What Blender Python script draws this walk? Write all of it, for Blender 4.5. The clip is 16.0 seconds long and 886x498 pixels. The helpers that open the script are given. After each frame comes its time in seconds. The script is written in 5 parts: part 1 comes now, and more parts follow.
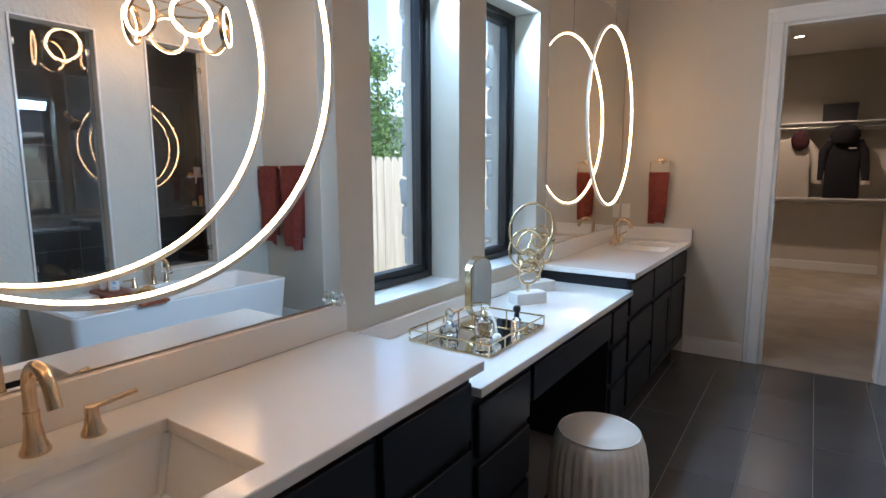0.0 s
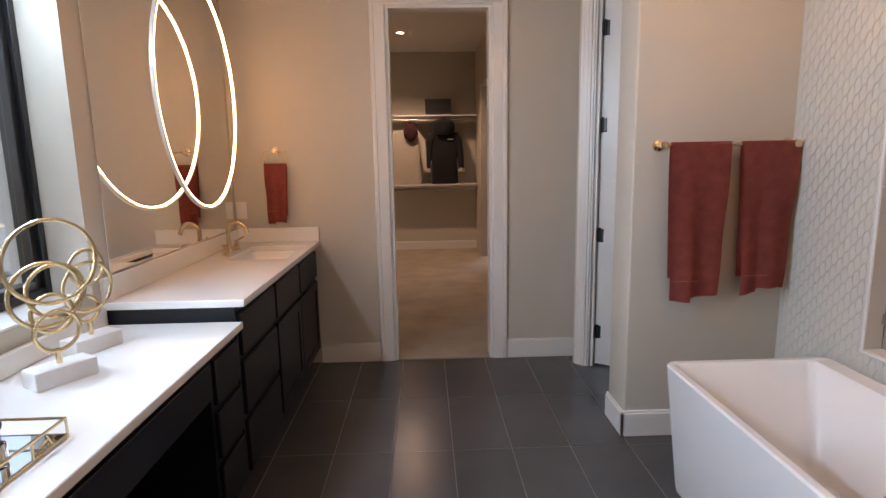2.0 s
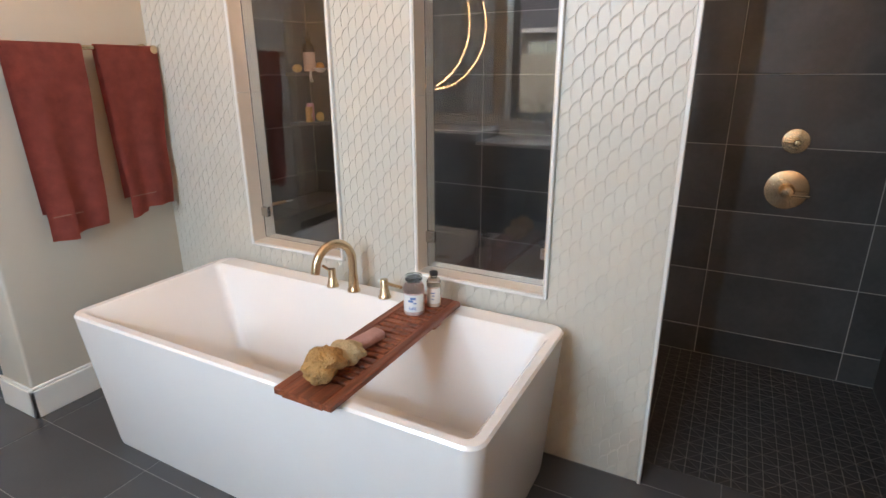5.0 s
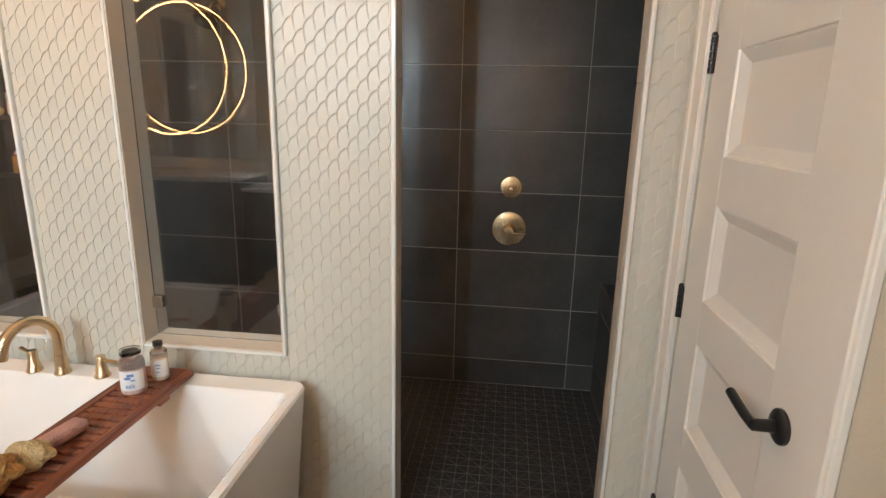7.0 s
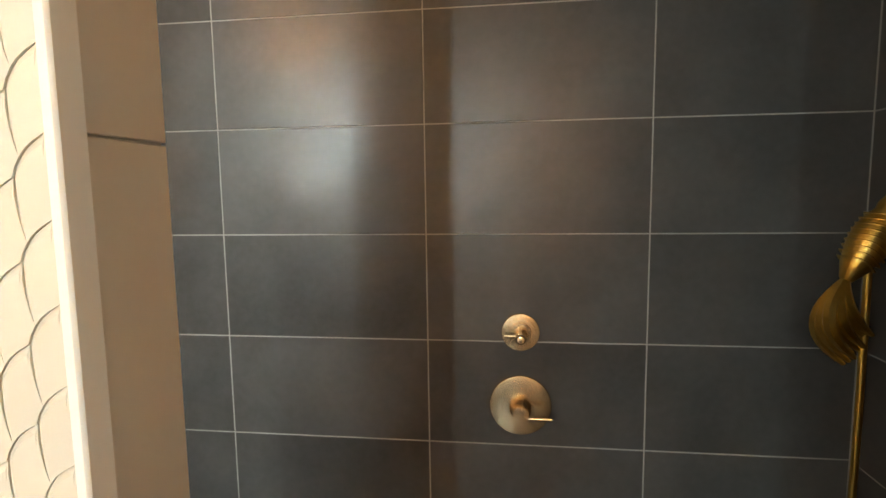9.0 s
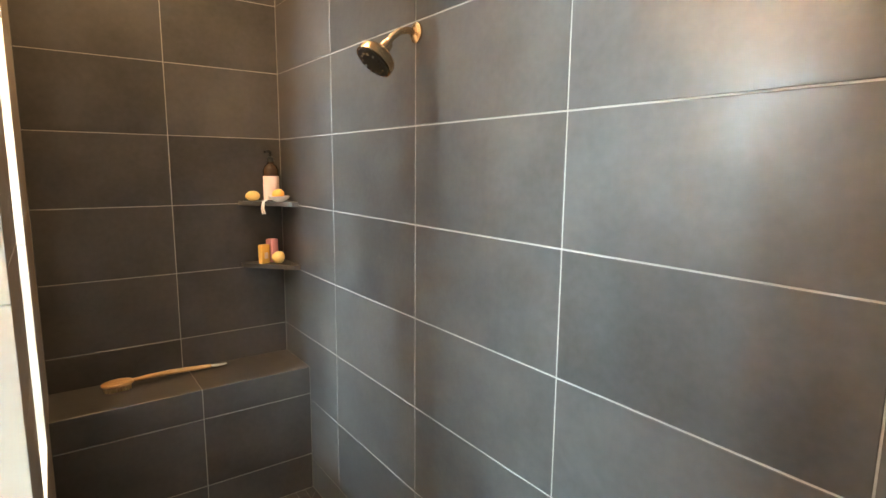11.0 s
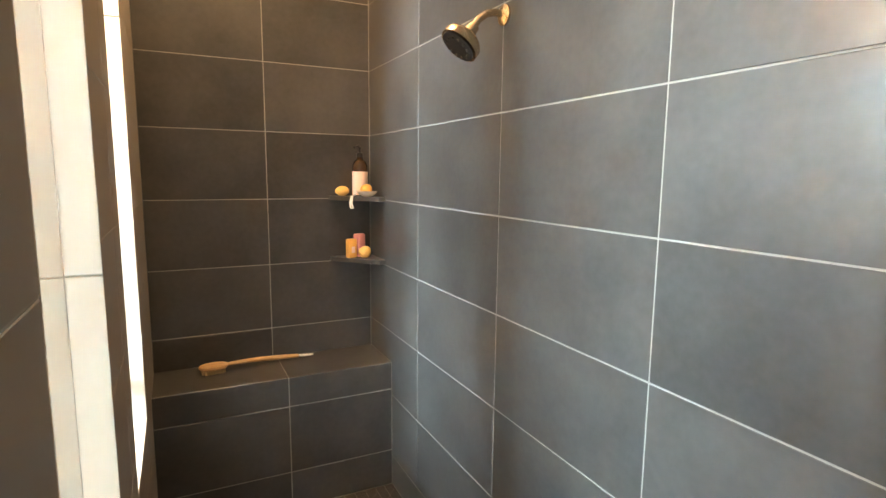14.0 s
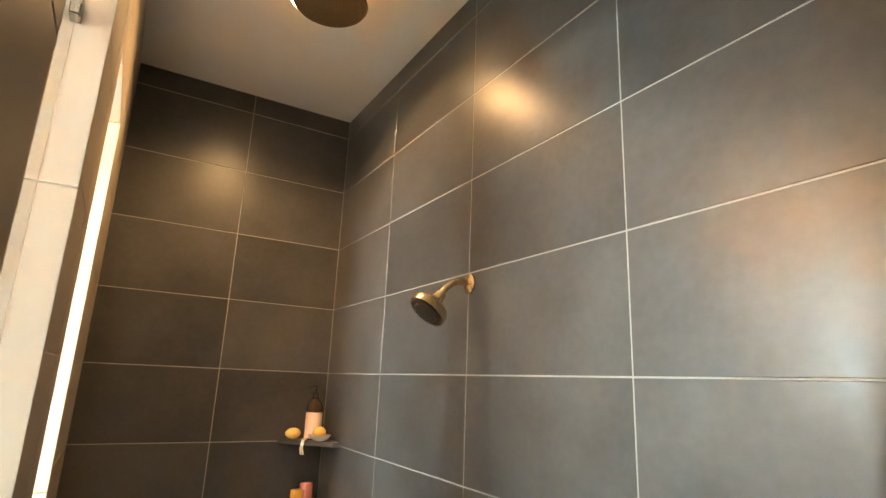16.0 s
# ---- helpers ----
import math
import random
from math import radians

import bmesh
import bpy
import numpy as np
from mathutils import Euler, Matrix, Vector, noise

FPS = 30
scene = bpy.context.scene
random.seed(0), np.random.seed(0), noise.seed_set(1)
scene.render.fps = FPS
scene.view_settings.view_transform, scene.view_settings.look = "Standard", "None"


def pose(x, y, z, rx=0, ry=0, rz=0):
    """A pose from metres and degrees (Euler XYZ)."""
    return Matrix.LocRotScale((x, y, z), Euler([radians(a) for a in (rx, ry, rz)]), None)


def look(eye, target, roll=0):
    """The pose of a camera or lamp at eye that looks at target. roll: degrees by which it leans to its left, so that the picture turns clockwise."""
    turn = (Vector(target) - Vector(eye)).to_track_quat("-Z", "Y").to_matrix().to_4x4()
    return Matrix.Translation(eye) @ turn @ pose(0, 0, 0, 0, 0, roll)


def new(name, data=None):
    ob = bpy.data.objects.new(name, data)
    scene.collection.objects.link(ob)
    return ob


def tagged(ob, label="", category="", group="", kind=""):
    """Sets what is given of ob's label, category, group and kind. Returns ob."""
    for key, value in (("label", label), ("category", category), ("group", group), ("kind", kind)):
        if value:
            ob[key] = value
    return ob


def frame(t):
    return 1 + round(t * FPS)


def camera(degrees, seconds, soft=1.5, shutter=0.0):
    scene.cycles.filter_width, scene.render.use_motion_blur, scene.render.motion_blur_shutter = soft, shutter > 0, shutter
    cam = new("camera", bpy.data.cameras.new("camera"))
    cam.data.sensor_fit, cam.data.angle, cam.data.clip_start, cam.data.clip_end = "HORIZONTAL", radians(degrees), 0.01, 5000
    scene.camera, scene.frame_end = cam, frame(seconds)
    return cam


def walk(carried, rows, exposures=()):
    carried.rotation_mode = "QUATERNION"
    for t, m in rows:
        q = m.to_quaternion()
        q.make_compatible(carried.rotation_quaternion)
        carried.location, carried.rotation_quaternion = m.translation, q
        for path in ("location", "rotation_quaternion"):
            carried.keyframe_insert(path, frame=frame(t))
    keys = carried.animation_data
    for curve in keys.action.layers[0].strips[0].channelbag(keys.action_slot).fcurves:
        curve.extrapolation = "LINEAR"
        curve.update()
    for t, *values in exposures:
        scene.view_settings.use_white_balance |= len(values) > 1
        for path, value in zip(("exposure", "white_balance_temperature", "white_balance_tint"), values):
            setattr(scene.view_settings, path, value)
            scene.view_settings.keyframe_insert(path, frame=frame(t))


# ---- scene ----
cam = camera(78.4, 16.0)
PATH = [
    (0, (0.231, 0.303, 1.43), (-0.883, 1.94, 1.15), -0.2),
    (0.5, (0.157, 0.497, 1.415), (-0.764, 2.245, 1.106), -0.3),
    (1, (0.103, 0.704, 1.434), (-0.575, 2.557, 1.11), -0.4),
    (1.5, (0.141, 0.916, 1.435), (-0.217, 2.856, 1.11), -0.7),
    (2, (0.217, 1.091, 1.433), (0.278, 3.063, 1.107), -1.0),
    (2.5, (0.205, 1.209, 1.436), (0.756, 3.101, 1.09), -1.2),
    (3, (0.225, 1.287, 1.435), (1.226, 2.975, 1.047), -1.1),
    (3.5, (0.264, 1.293, 1.399), (1.58, 2.736, 0.968), -0.9),
    (4, (0.288, 1.289, 1.38), (1.796, 2.505, 0.883), -0.6),
    (4.2, (0.298, 1.287, 1.377), (1.852, 2.43, 0.849), -0.6),
    (6.3, (0.247, 1.128, 1.401), (2.085, 1.632, 0.795), 0.9),
    (6.5, (0.265, 1.100, 1.405), (2.130, 1.531, 0.827), 1.0),
    (7, (0.353, 1.043, 1.438), (2.281, 1.264, 0.955), 1.3),
    (7.5, (0.605, 1.002, 1.472), (2.562, 1.089, 1.070), 0.9),
    (8, (0.948, 0.989, 1.485), (2.920, 1.003, 1.153), 0.3),
    (8.5, (1.286, 1.032, 1.486), (3.266, 1.070, 1.206), 0.0),
    (9, (1.601, 1.041, 1.491), (3.573, 1.297, 1.272), -0.8),
    (9.5, (1.841, 1.068, 1.520), (3.745, 1.654, 1.343), -1.2),
    (10, (1.996, 1.095, 1.557), (3.713, 2.109, 1.409), -1.2),
    (10.2, (2.052, 1.087, 1.560), (3.649, 2.283, 1.427), -1.1),
    (12.3, (2.228, 1.058, 1.459), (3.062, 2.793, 0.917), 0.0),
    (12.5, (2.229, 1.057, 1.444), (3.061, 2.786, 0.883), -0.1),
    (13, (2.241, 1.059, 1.444), (3.089, 2.788, 0.904), -0.2),
    (13.5, (2.244, 1.077, 1.462), (3.107, 2.827, 1.026), 0.1),
    (14, (2.244, 1.105, 1.492), (3.118, 2.883, 1.215), 0.6),
    (14.5, (2.240, 1.131, 1.533), (3.123, 2.923, 1.439), 1.1),
    (15, (2.228, 1.148, 1.567), (3.132, 2.928, 1.675), 1.5),
    (15.5, (2.217, 1.137, 1.615), (3.149, 2.879, 1.929), 1.9),
    (16, (2.218, 1.129, 1.643), (3.197, 2.805, 2.125), 2.3),
]
EXPOSURES = [(0, 1.6, 5700, 15), (1.0, 1.6, 6100, 19), (2, 1.75, 7100, 29), (2.5, 1.95, 7200, 29), (3, 2.05, 7200, 28), (4, 2.15, 7100, 24), (6.5, 2.25, 8200, 22), (7.5, 2.2, 8600, 21), (8.5, 2.35, 9000, 20), (9, 3.05, 9800, 18), (9.5, 3.95, 9400, 18), (10, 4.2, 8900, 16), (12.5, 4.5, 7100, 10), (13.5, 4.5, 7400, 10), (14.5, 4.4, 8300, 12), (16, 4.1, 9100, 12)]
walk(cam, [(t, look(eye, target, roll)) for t, eye, target, roll in PATH], EXPOSURES)

# ---- world, sun, exposure ----
world = bpy.data.worlds.new("sky")
scene.world = world
world.use_nodes = True
wn = world.node_tree.nodes
sky = wn.new("ShaderNodeTexSky")
sky.sky_type, sky.sun_disc = "NISHITA", False
sky.sun_elevation, sky.sun_rotation = radians(48), radians(53)
world.node_tree.links.new(sky.outputs[0], wn["Background"].inputs[0])
wn["Background"].inputs[1].default_value = 0.15
sun = new("sun", bpy.data.lights.new("sun", "SUN"))
sun.data.energy, sun.data.angle, sun.data.color = 2.0, radians(0.6), (1.0, 0.95, 0.86)
sun.matrix_basis = look((0, 0, 10), (-0.80 * 5, -0.60 * 5, 10 - 1.11 * 5))


def area_lamp(name, m, sx, sy, power, colour):
    ob = new(name, bpy.data.lights.new(name, "AREA"))
    ob.data.shape, ob.data.size, ob.data.size_y = "RECTANGLE", sx, sy
    ob.data.energy, ob.data.color = power, colour
    ob.matrix_basis = m
    return ob


def spot_lamp(name, at, power, colour, size=0.05, cone=130):
    ob = new(name, bpy.data.lights.new(name, "SPOT"))
    ob.data.energy, ob.data.color, ob.data.shadow_soft_size = power, colour, size
    ob.data.spot_size, ob.data.spot_blend = radians(cone), 0.6
    ob.matrix_basis = pose(*at)
    return ob


V = -1.088  # inner face of the vanity wall
WARM = (1.0, 0.66, 0.36)
COOL = (0.50, 0.78, 1.0)
# daylight of the open sky, standing in the two window openings beside their south jambs and under their heads
for y0 in (1.79, 2.605):
    area_lamp("window_daylight", look((V - 0.125, y0 + 0.047, 1.62), (2.0, y0 - 0.25, 0.55)), 0.08, 1.25, 4.6, COOL).data.spread = radians(150)
    area_lamp("window_daylight", look((V - 0.10, y0 + 0.29, 2.225), (1.6, y0 + 0.05, 0.65)), 0.50, 0.11, 4.6, COOL)
spot_lamp("shower_downlight", (2.62, 2.90, 2.985), 6.5, WARM, 0.09, 150)
spot_lamp("closet_downlight", (-0.06, 8.45, 3.03), 38, (1.0, 0.74, 0.50))

# ---- materials ----


def material(name, colour, rough=0.5, metal=0.0, vary=0.08, scale=6.0, fine=120.0, bump=0.02, coat=0.0, island=0.0, spec=0.5):
    m = bpy.data.materials.new(name)
    m.use_nodes = True
    n, l = m.node_tree.nodes, m.node_tree.links
    b = n["Principled BSDF"]
    b.inputs["Roughness"].default_value, b.inputs["Metallic"].default_value = rough, metal
    b.inputs["Coat Weight"].default_value, b.inputs["Specular IOR Level"].default_value = coat, spec
    tc = n.new("ShaderNodeTexCoord")
    big, small = n.new("ShaderNodeTexNoise"), n.new("ShaderNodeTexNoise")
    big.inputs["Scale"].default_value, small.inputs["Scale"].default_value = scale, fine
    big.inputs["Detail"].default_value, small.inputs["Detail"].default_value = 3, 2
    info0, shift, spot = n.new("ShaderNodeObjectInfo"), n.new("ShaderNodeVectorMath"), n.new("ShaderNodeVectorMath")
    shift.operation, spot.operation = "SCALE", "ADD"
    shift.inputs[0].default_value = (31.0, 17.0, 23.0)
    l.new(info0.outputs["Random"], shift.inputs["Scale"])
    l.new(tc.outputs["Object"], spot.inputs[0])
    l.new(shift.outputs[0], spot.inputs[1])
    for t in (big, small):
        l.new(spot.outputs[0], t.inputs["Vector"])
    mix = n.new("ShaderNodeMath")
    mix.operation = "MULTIPLY_ADD"
    mix.inputs[1].default_value = 0.35
    l.new(small.outputs[0], mix.inputs[0])
    l.new(big.outputs[0], mix.inputs[2])
    last = mix.outputs[0]
    if island:
        info = n.new("ShaderNodeObjectInfo")
        geo = n.new("ShaderNodeNewGeometry")
        add = n.new("ShaderNodeMath")
        add.operation = "ADD"
        l.new(info.outputs["Random"], add.inputs[0])
        l.new(geo.outputs["Random Per Island"], add.inputs[1])
        ad = n.new("ShaderNodeMath")
        ad.operation = "MULTIPLY_ADD"
        ad.inputs[1].default_value = island
        l.new(add.outputs[0], ad.inputs[0])
        l.new(last, ad.inputs[2])
        last = ad.outputs[0]
    ramp = n.new("ShaderNodeMapRange")
    ramp.inputs[1].default_value, ramp.inputs[2].default_value = 0.2, 1.15 + 1.6 * island
    ramp.inputs[3].default_value, ramp.inputs[4].default_value = 1 - vary, 1 + vary
    l.new(last, ramp.inputs[0])
    mul = n.new("ShaderNodeVectorMath")
    mul.operation = "SCALE"
    mul.inputs[0].default_value = colour
    l.new(ramp.outputs[0], mul.inputs["Scale"])
    l.new(mul.outputs[0], b.inputs["Base Color"])
    if bump:
        bp = n.new("ShaderNodeBump")
        bp.inputs["Strength"].default_value, bp.inputs["Distance"].default_value = bump * 5, 0.004
        l.new(small.outputs[0], bp.inputs["Height"])
        l.new(bp.outputs[0], b.inputs["Normal"])
    return m


def glowing(name, colour, strength):
    m = bpy.data.materials.new(name)
    m.use_nodes = True
    b = m.node_tree.nodes["Principled BSDF"]
    b.inputs["Base Color"].default_value = (0.9, 0.9, 0.88, 1)
    b.inputs["Emission Color"].default_value = (*colour, 1)
    b.inputs["Emission Strength"].default_value = strength
    return m


def glassy(name, colour, rough=0.0, ior=1.55):
    m = bpy.data.materials.new(name)
    m.use_nodes = True
    b = m.node_tree.nodes["Principled BSDF"]
    b.inputs["Base Color"].default_value = (*colour, 1)
    b.inputs["Roughness"].default_value, b.inputs["IOR"].default_value = rough, ior
    b.inputs["Transmission Weight"].default_value = 1.0
    return m


def mirrored(name, colour=(0.9, 0.9, 0.9), rough=0.0):
    m = bpy.data.materials.new(name)
    m.use_nodes = True
    b = m.node_tree.nodes["Principled BSDF"]
    b.inputs["Base Color"].default_value = (*colour, 1)
    b.inputs["Roughness"].default_value, b.inputs["Metallic"].default_value = rough, 1.0
    return m


def streaked(name, dark, light, rough=0.45, scale=(3, 40, 40), bump=0.05, coat=0.0):
    """Wood or cloth with a grain drawn out along one axis."""
    m = material(name, light, rough, bump=bump, coat=coat)
    n, l = m.node_tree.nodes, m.node_tree.links
    b = n["Principled BSDF"]
    tc = n.new("ShaderNodeTexCoord")
    mp = n.new("ShaderNodeMapping")
    mp.inputs["Scale"].default_value = scale
    g = n.new("ShaderNodeTexNoise")
    g.inputs["Scale"].default_value, g.inputs["Detail"].default_value = 1.0, 6
    info = n.new("ShaderNodeObjectInfo")
    off = n.new("ShaderNodeVectorMath")
    off.operation = "SCALE"
    off.inputs[0].default_value = (7, 11, 5)
    l.new(info.outputs["Random"], off.inputs["Scale"])
    l.new(off.outputs[0], mp.inputs["Location"])
    l.new(tc.outputs["Object"], mp.inputs["Vector"])
    l.new(mp.outputs[0], g.inputs["Vector"])
    cr = n.new("ShaderNodeValToRGB")
    cr.color_ramp.elements[0].position, cr.color_ramp.elements[0].color = 0.35, (*dark, 1)
    cr.color_ramp.elements[1].position, cr.color_ramp.elements[1].color = 0.65, (*light, 1)
    l.new(g.outputs[0], cr.inputs[0])
    l.new(cr.outputs[0], b.inputs["Base Color"])
    return m


M_WALL = material("beige wall paint", (0.56, 0.51, 0.43), 0.6, vary=0.03, scale=1.5, fine=260, bump=0.03)
M_CEIL = material("ceiling paint", (0.82, 0.80, 0.77), 0.8, vary=0.03, fine=200, bump=0.04)
M_TRIM = material("white trim paint", (0.76, 0.74, 0.70), 0.32, vary=0.02, fine=90, bump=0.005)
M_SLAB = material("slate floor tile", (0.072, 0.071, 0.073), 0.21, vary=0.30, scale=3.5, fine=160, bump=0.02, island=0.5)
M_GROUT_D = material("dark grout", (0.17, 0.165, 0.16), 0.85, vary=0.15, fine=300, bump=0.06)
M_TILE = material("shower wall tile", (0.058, 0.056, 0.055), 0.33, vary=0.8, scale=4.2, fine=45, bump=0.006, island=0.3)
M_GROUT = material("grey grout", (0.31, 0.30, 0.285), 0.85, vary=0.12, fine=300, bump=0.06)
M_GROUT_M = material("mosaic grout", (0.19, 0.182, 0.175), 0.85, vary=0.12, fine=300, bump=0.06)
M_MOSAIC = material("mosaic tile", (0.035, 0.033, 0.033), 0.45, vary=0.35, scale=8, fine=200, bump=0.02, island=0.6)
M_LEAF = material("cream glazed leaf tile", (0.60, 0.57, 0.50), 0.34, vary=0.04, scale=5, fine=40, bump=0.004, coat=0.0, island=0.2)
M_LEAFGROUT = material("cream grout", (0.54, 0.51, 0.45), 0.7, vary=0.06, fine=300, bump=0.05)
M_REVEAL = material("taupe reveal tile", (0.64, 0.56, 0.47), 0.3, vary=0.05, scale=3, fine=60, bump=0.004)
M_INNER = material("taupe inner wall tile", (0.36, 0.31, 0.26), 0.32, vary=0.08, scale=3, fine=60, bump=0.004, island=0.2)
M_EDGE = material("white edge trim", (0.80, 0.79, 0.76), 0.2, vary=0.02, bump=0.0)
M_QUARTZ = material("white quartz", (0.80, 0.77, 0.73), 0.15, vary=0.03, scale=4, fine=300, bump=0.0, coat=0.2)
M_NAVY = material("black navy cabinet paint", (0.010, 0.011, 0.016), 0.38, vary=0.2, scale=3, fine=90, bump=0.008, spec=0.3)
M_DARK = material("dark recess", (0.008, 0.008, 0.010), 0.7, vary=0.2)
M_BLACK = material("black metal", (0.012, 0.012, 0.013), 0.35, vary=0.15, bump=0.004)
M_BRONZE = material("champagne bronze", (0.72, 0.54, 0.35), 0.27, metal=1.0, vary=0.05, scale=20, fine=300, bump=0.0)
M_GOLD = material("polished gold", (0.68, 0.53, 0.31), 0.20, metal=1.0, vary=0.06, scale=25, fine=200, bump=0.01)
M_STEEL = material("brushed nickel", (0.55, 0.53, 0.50), 0.25, metal=1.0, vary=0.05)
M_MIRROR = mirrored("mirror silver", (0.86, 0.87, 0.86))
M_GLASS = glassy("clear glass", (0.97, 0.99, 0.98))
# grey in the clear pane's colour shades the shower behind; high IOR lifts reflections
M_PANE = glassy("tempered glass with dimming grey", (0.80, 0.82, 0.82), 0.0, 1.7)
M_CHINA = material("white glazed china", (0.82, 0.80, 0.77), 0.12, vary=0.02, bump=0.0, coat=0.4)
M_TUB = material("white acrylic", (0.84, 0.82, 0.80), 0.16, vary=0.02, bump=0.0, coat=0.3)
M_LED = glowing("warm white light strip", (1.0, 0.57, 0.24), 10.0)
M_LED_SOFT = glowing("soft warm light strip", (1.0, 0.58, 0.26), 9.5)
M_LAMP = glowing("downlight lens", (1.0, 0.75, 0.48), 5)
M_TOWEL = material("rust red terry", (0.45, 0.102, 0.08), 0.95, vary=0.34, scale=22, fine=420, bump=0.22)
M_CARPET = material("beige carpet", (0.42, 0.35, 0.27), 0.95, vary=0.28, scale=3.5, fine=260, bump=0.25)
M_FENCE = streaked("pine fence board", (0.56, 0.50, 0.37), (0.70, 0.65, 0.52), 0.75, scale=(12, 12, 1.2))
M_STONE = material("white limestone", (0.62, 0.60, 0.56), 0.85, vary=0.2, scale=9, fine=70, bump=0.25, island=0.4)
M_GRASS = material("lawn", (0.07, 0.10, 0.03), 0.95, vary=0.4, scale=2, fine=60, bump=0.3)
M_TEAK = streaked("red teak", (0.14, 0.036, 0.016), (0.36, 0.10, 0.045), 0.42, scale=(3, 60, 60))

# ---- mesh helpers ----


def box(bm, x0, x1, y0, y1, z0, z1, bevel=0.0, seg=1):
    m = Matrix.LocRotScale(((x0 + x1) / 2, (y0 + y1) / 2, (z0 + z1) / 2), None, (abs(x1 - x0), abs(y1 - y0), abs(z1 - z0)))
    g = bmesh.ops.create_cube(bm, size=1, matrix=m)
    if bevel:
        es = list({e for v in g["verts"] for e in v.link_edges})
        bmesh.ops.bevel(bm, geom=es, offset=bevel, segments=seg, affect="EDGES", profile=0.5)
    return bm


def bx(*a, **k):
    return box(bmesh.new(), *a, **k)


def lathe(bm, profile, m=Matrix(), steps=32):
    """Turns (radius, height) pairs about z."""
    rings = []
    for r, z in profile:
        if r < 1e-5:
            rings.append([bm.verts.new(m @ Vector((0, 0, z)))])
        else:
            rings.append([bm.verts.new(m @ Vector((r * math.cos(a), r * math.sin(a), z))) for a in np.linspace(0, 2 * math.pi, steps, endpoint=False)])
    for a, b in zip(rings, rings[1:]):
        for i in range(steps):
            j = (i + 1) % steps
            if len(a) == 1 and len(b) > 1:
                bm.faces.new((a[0], b[i], b[j]))
            elif len(b) == 1 and len(a) > 1:
                bm.faces.new((a[i], b[0], a[j]))
            elif len(a) > 1:
                bm.faces.new((a[i], b[i], b[j], a[j]))
    for f in bm.faces:
        f.smooth = True
    return bm


def tube(bm, points, r, steps=12, closed=False, taper=None):
    """A round bar swept along points."""
    pts = [Vector(p) for p in points]
    n = len(pts)
    rings, side = [], None
    for i, p in enumerate(pts):
        a = pts[(i - 1) % n] if closed or i else p
        b = pts[(i + 1) % n] if closed or i < n - 1 else p
        d = (b - a).normalized()
        if side is None:
            side = d.orthogonal().normalized()
        side = (side - d * side.dot(d)).normalized()
        up = d.cross(side)
        rr = r if taper is None else r * taper(i / max(1, n - 1))
        rings.append([bm.verts.new(p + rr * (math.cos(t) * side + math.sin(t) * up)) for t in np.linspace(0, 2 * math.pi, steps, endpoint=False)])
    pairs = list(zip(rings, rings[1:])) + ([(rings[-1], rings[0])] if closed else [])
    for k, (a, b) in enumerate(pairs):
        shift = 0
        if closed and k == len(pairs) - 1:
            shift = min(range(steps), key=lambda s: (a[0].co - b[s].co).length)
        for i in range(steps):
            j = (i + 1) % steps
            bm.faces.new((a[i], a[j], b[(j + shift) % steps], b[(i + shift) % steps])).smooth = True
    if not closed:
        bm.faces.new(rings[0][::-1])
        bm.faces.new(rings[-1])
    return bm


def band(bm, centre, r_in, r_out, half, axis="x", steps=96):
    """A flat hoop of rectangular section round the axis."""
    c = Vector(centre)
    loops = []
    for t in np.linspace(0, 2 * math.pi, steps, endpoint=False):
        u = Vector((0, math.cos(t), math.sin(t))) if axis == "x" else Vector((math.cos(t), math.sin(t), 0)) if axis == "z" else Vector((math.cos(t), 0, math.sin(t)))
        w = Vector((1, 0, 0)) if axis == "x" else Vector((0, 0, 1)) if axis == "z" else Vector((0, 1, 0))
        loops.append([bm.verts.new(c + u * r + w * h) for r, h in ((r_in, -half), (r_in, half), (r_out, half), (r_out, -half))])
    for a, b in zip(loops, loops[1:] + loops[:1]):
        for i in range(4):
            j = (i + 1) % 4
            bm.faces.new((a[i], a[j], b[j], b[i]))
    return bm


def loft(bm, loops, cap0=True, cap1=True):
    rows = [[bm.verts.new(p) for p in lp] for lp in loops]
    n = len(rows[0])
    for a, b in zip(rows, rows[1:]):
        for i in range(n):
            bm.faces.new((a[i], a[(i + 1) % n], b[(i + 1) % n], b[i])).smooth = True
    if cap0:
        bm.faces.new(rows[0][::-1])
    if cap1:
        bm.faces.new(rows[-1])
    return bm


def moved(bm, m):
    bmesh.ops.transform(bm, matrix=m, verts=bm.verts)
    return bm


def mesh_of(name, bm, mat):
    bmesh.ops.recalc_face_normals(bm, faces=bm.faces)
    me = bpy.data.meshes.new(name)
    bm.to_mesh(me)
    bm.free()
    me.materials.append(mat)
    me.set_sharp_from_angle(angle=radians(40))
    return me


def part(name, bm, mat, parent=None, label=""):
    ob = new(name, mesh_of(name, bm, mat))
    if parent is not None:
        ob.parent = parent
    return tagged(ob, label)


def setting(name, bm, mat, label="", category=""):
    return tagged(part(name, bm, mat), label, category, kind="structure")


def thing(name, at, label, category, group=""):
    ob = new(name)
    ob.empty_display_size = 0.05
    ob.matrix_basis = at if isinstance(at, Matrix) else pose(*at)
    return tagged(ob, label, category, group)


def wall_along_y(bm, x0, x1, y0, y1, z0, z1, holes=()):
    """A wall slab with rectangular holes (y0, y1, z0, z1)."""
    at = y0
    for a, b, c, d in sorted(holes):
        box(bm, x0, x1, at, a, z0, z1)
        if c > z0:
            box(bm, x0, x1, a, b, z0, c)
        if d < z1:
            box(bm, x0, x1, a, b, d, z1)
        at = b
    box(bm, x0, x1, at, y1, z0, z1)
    return bm


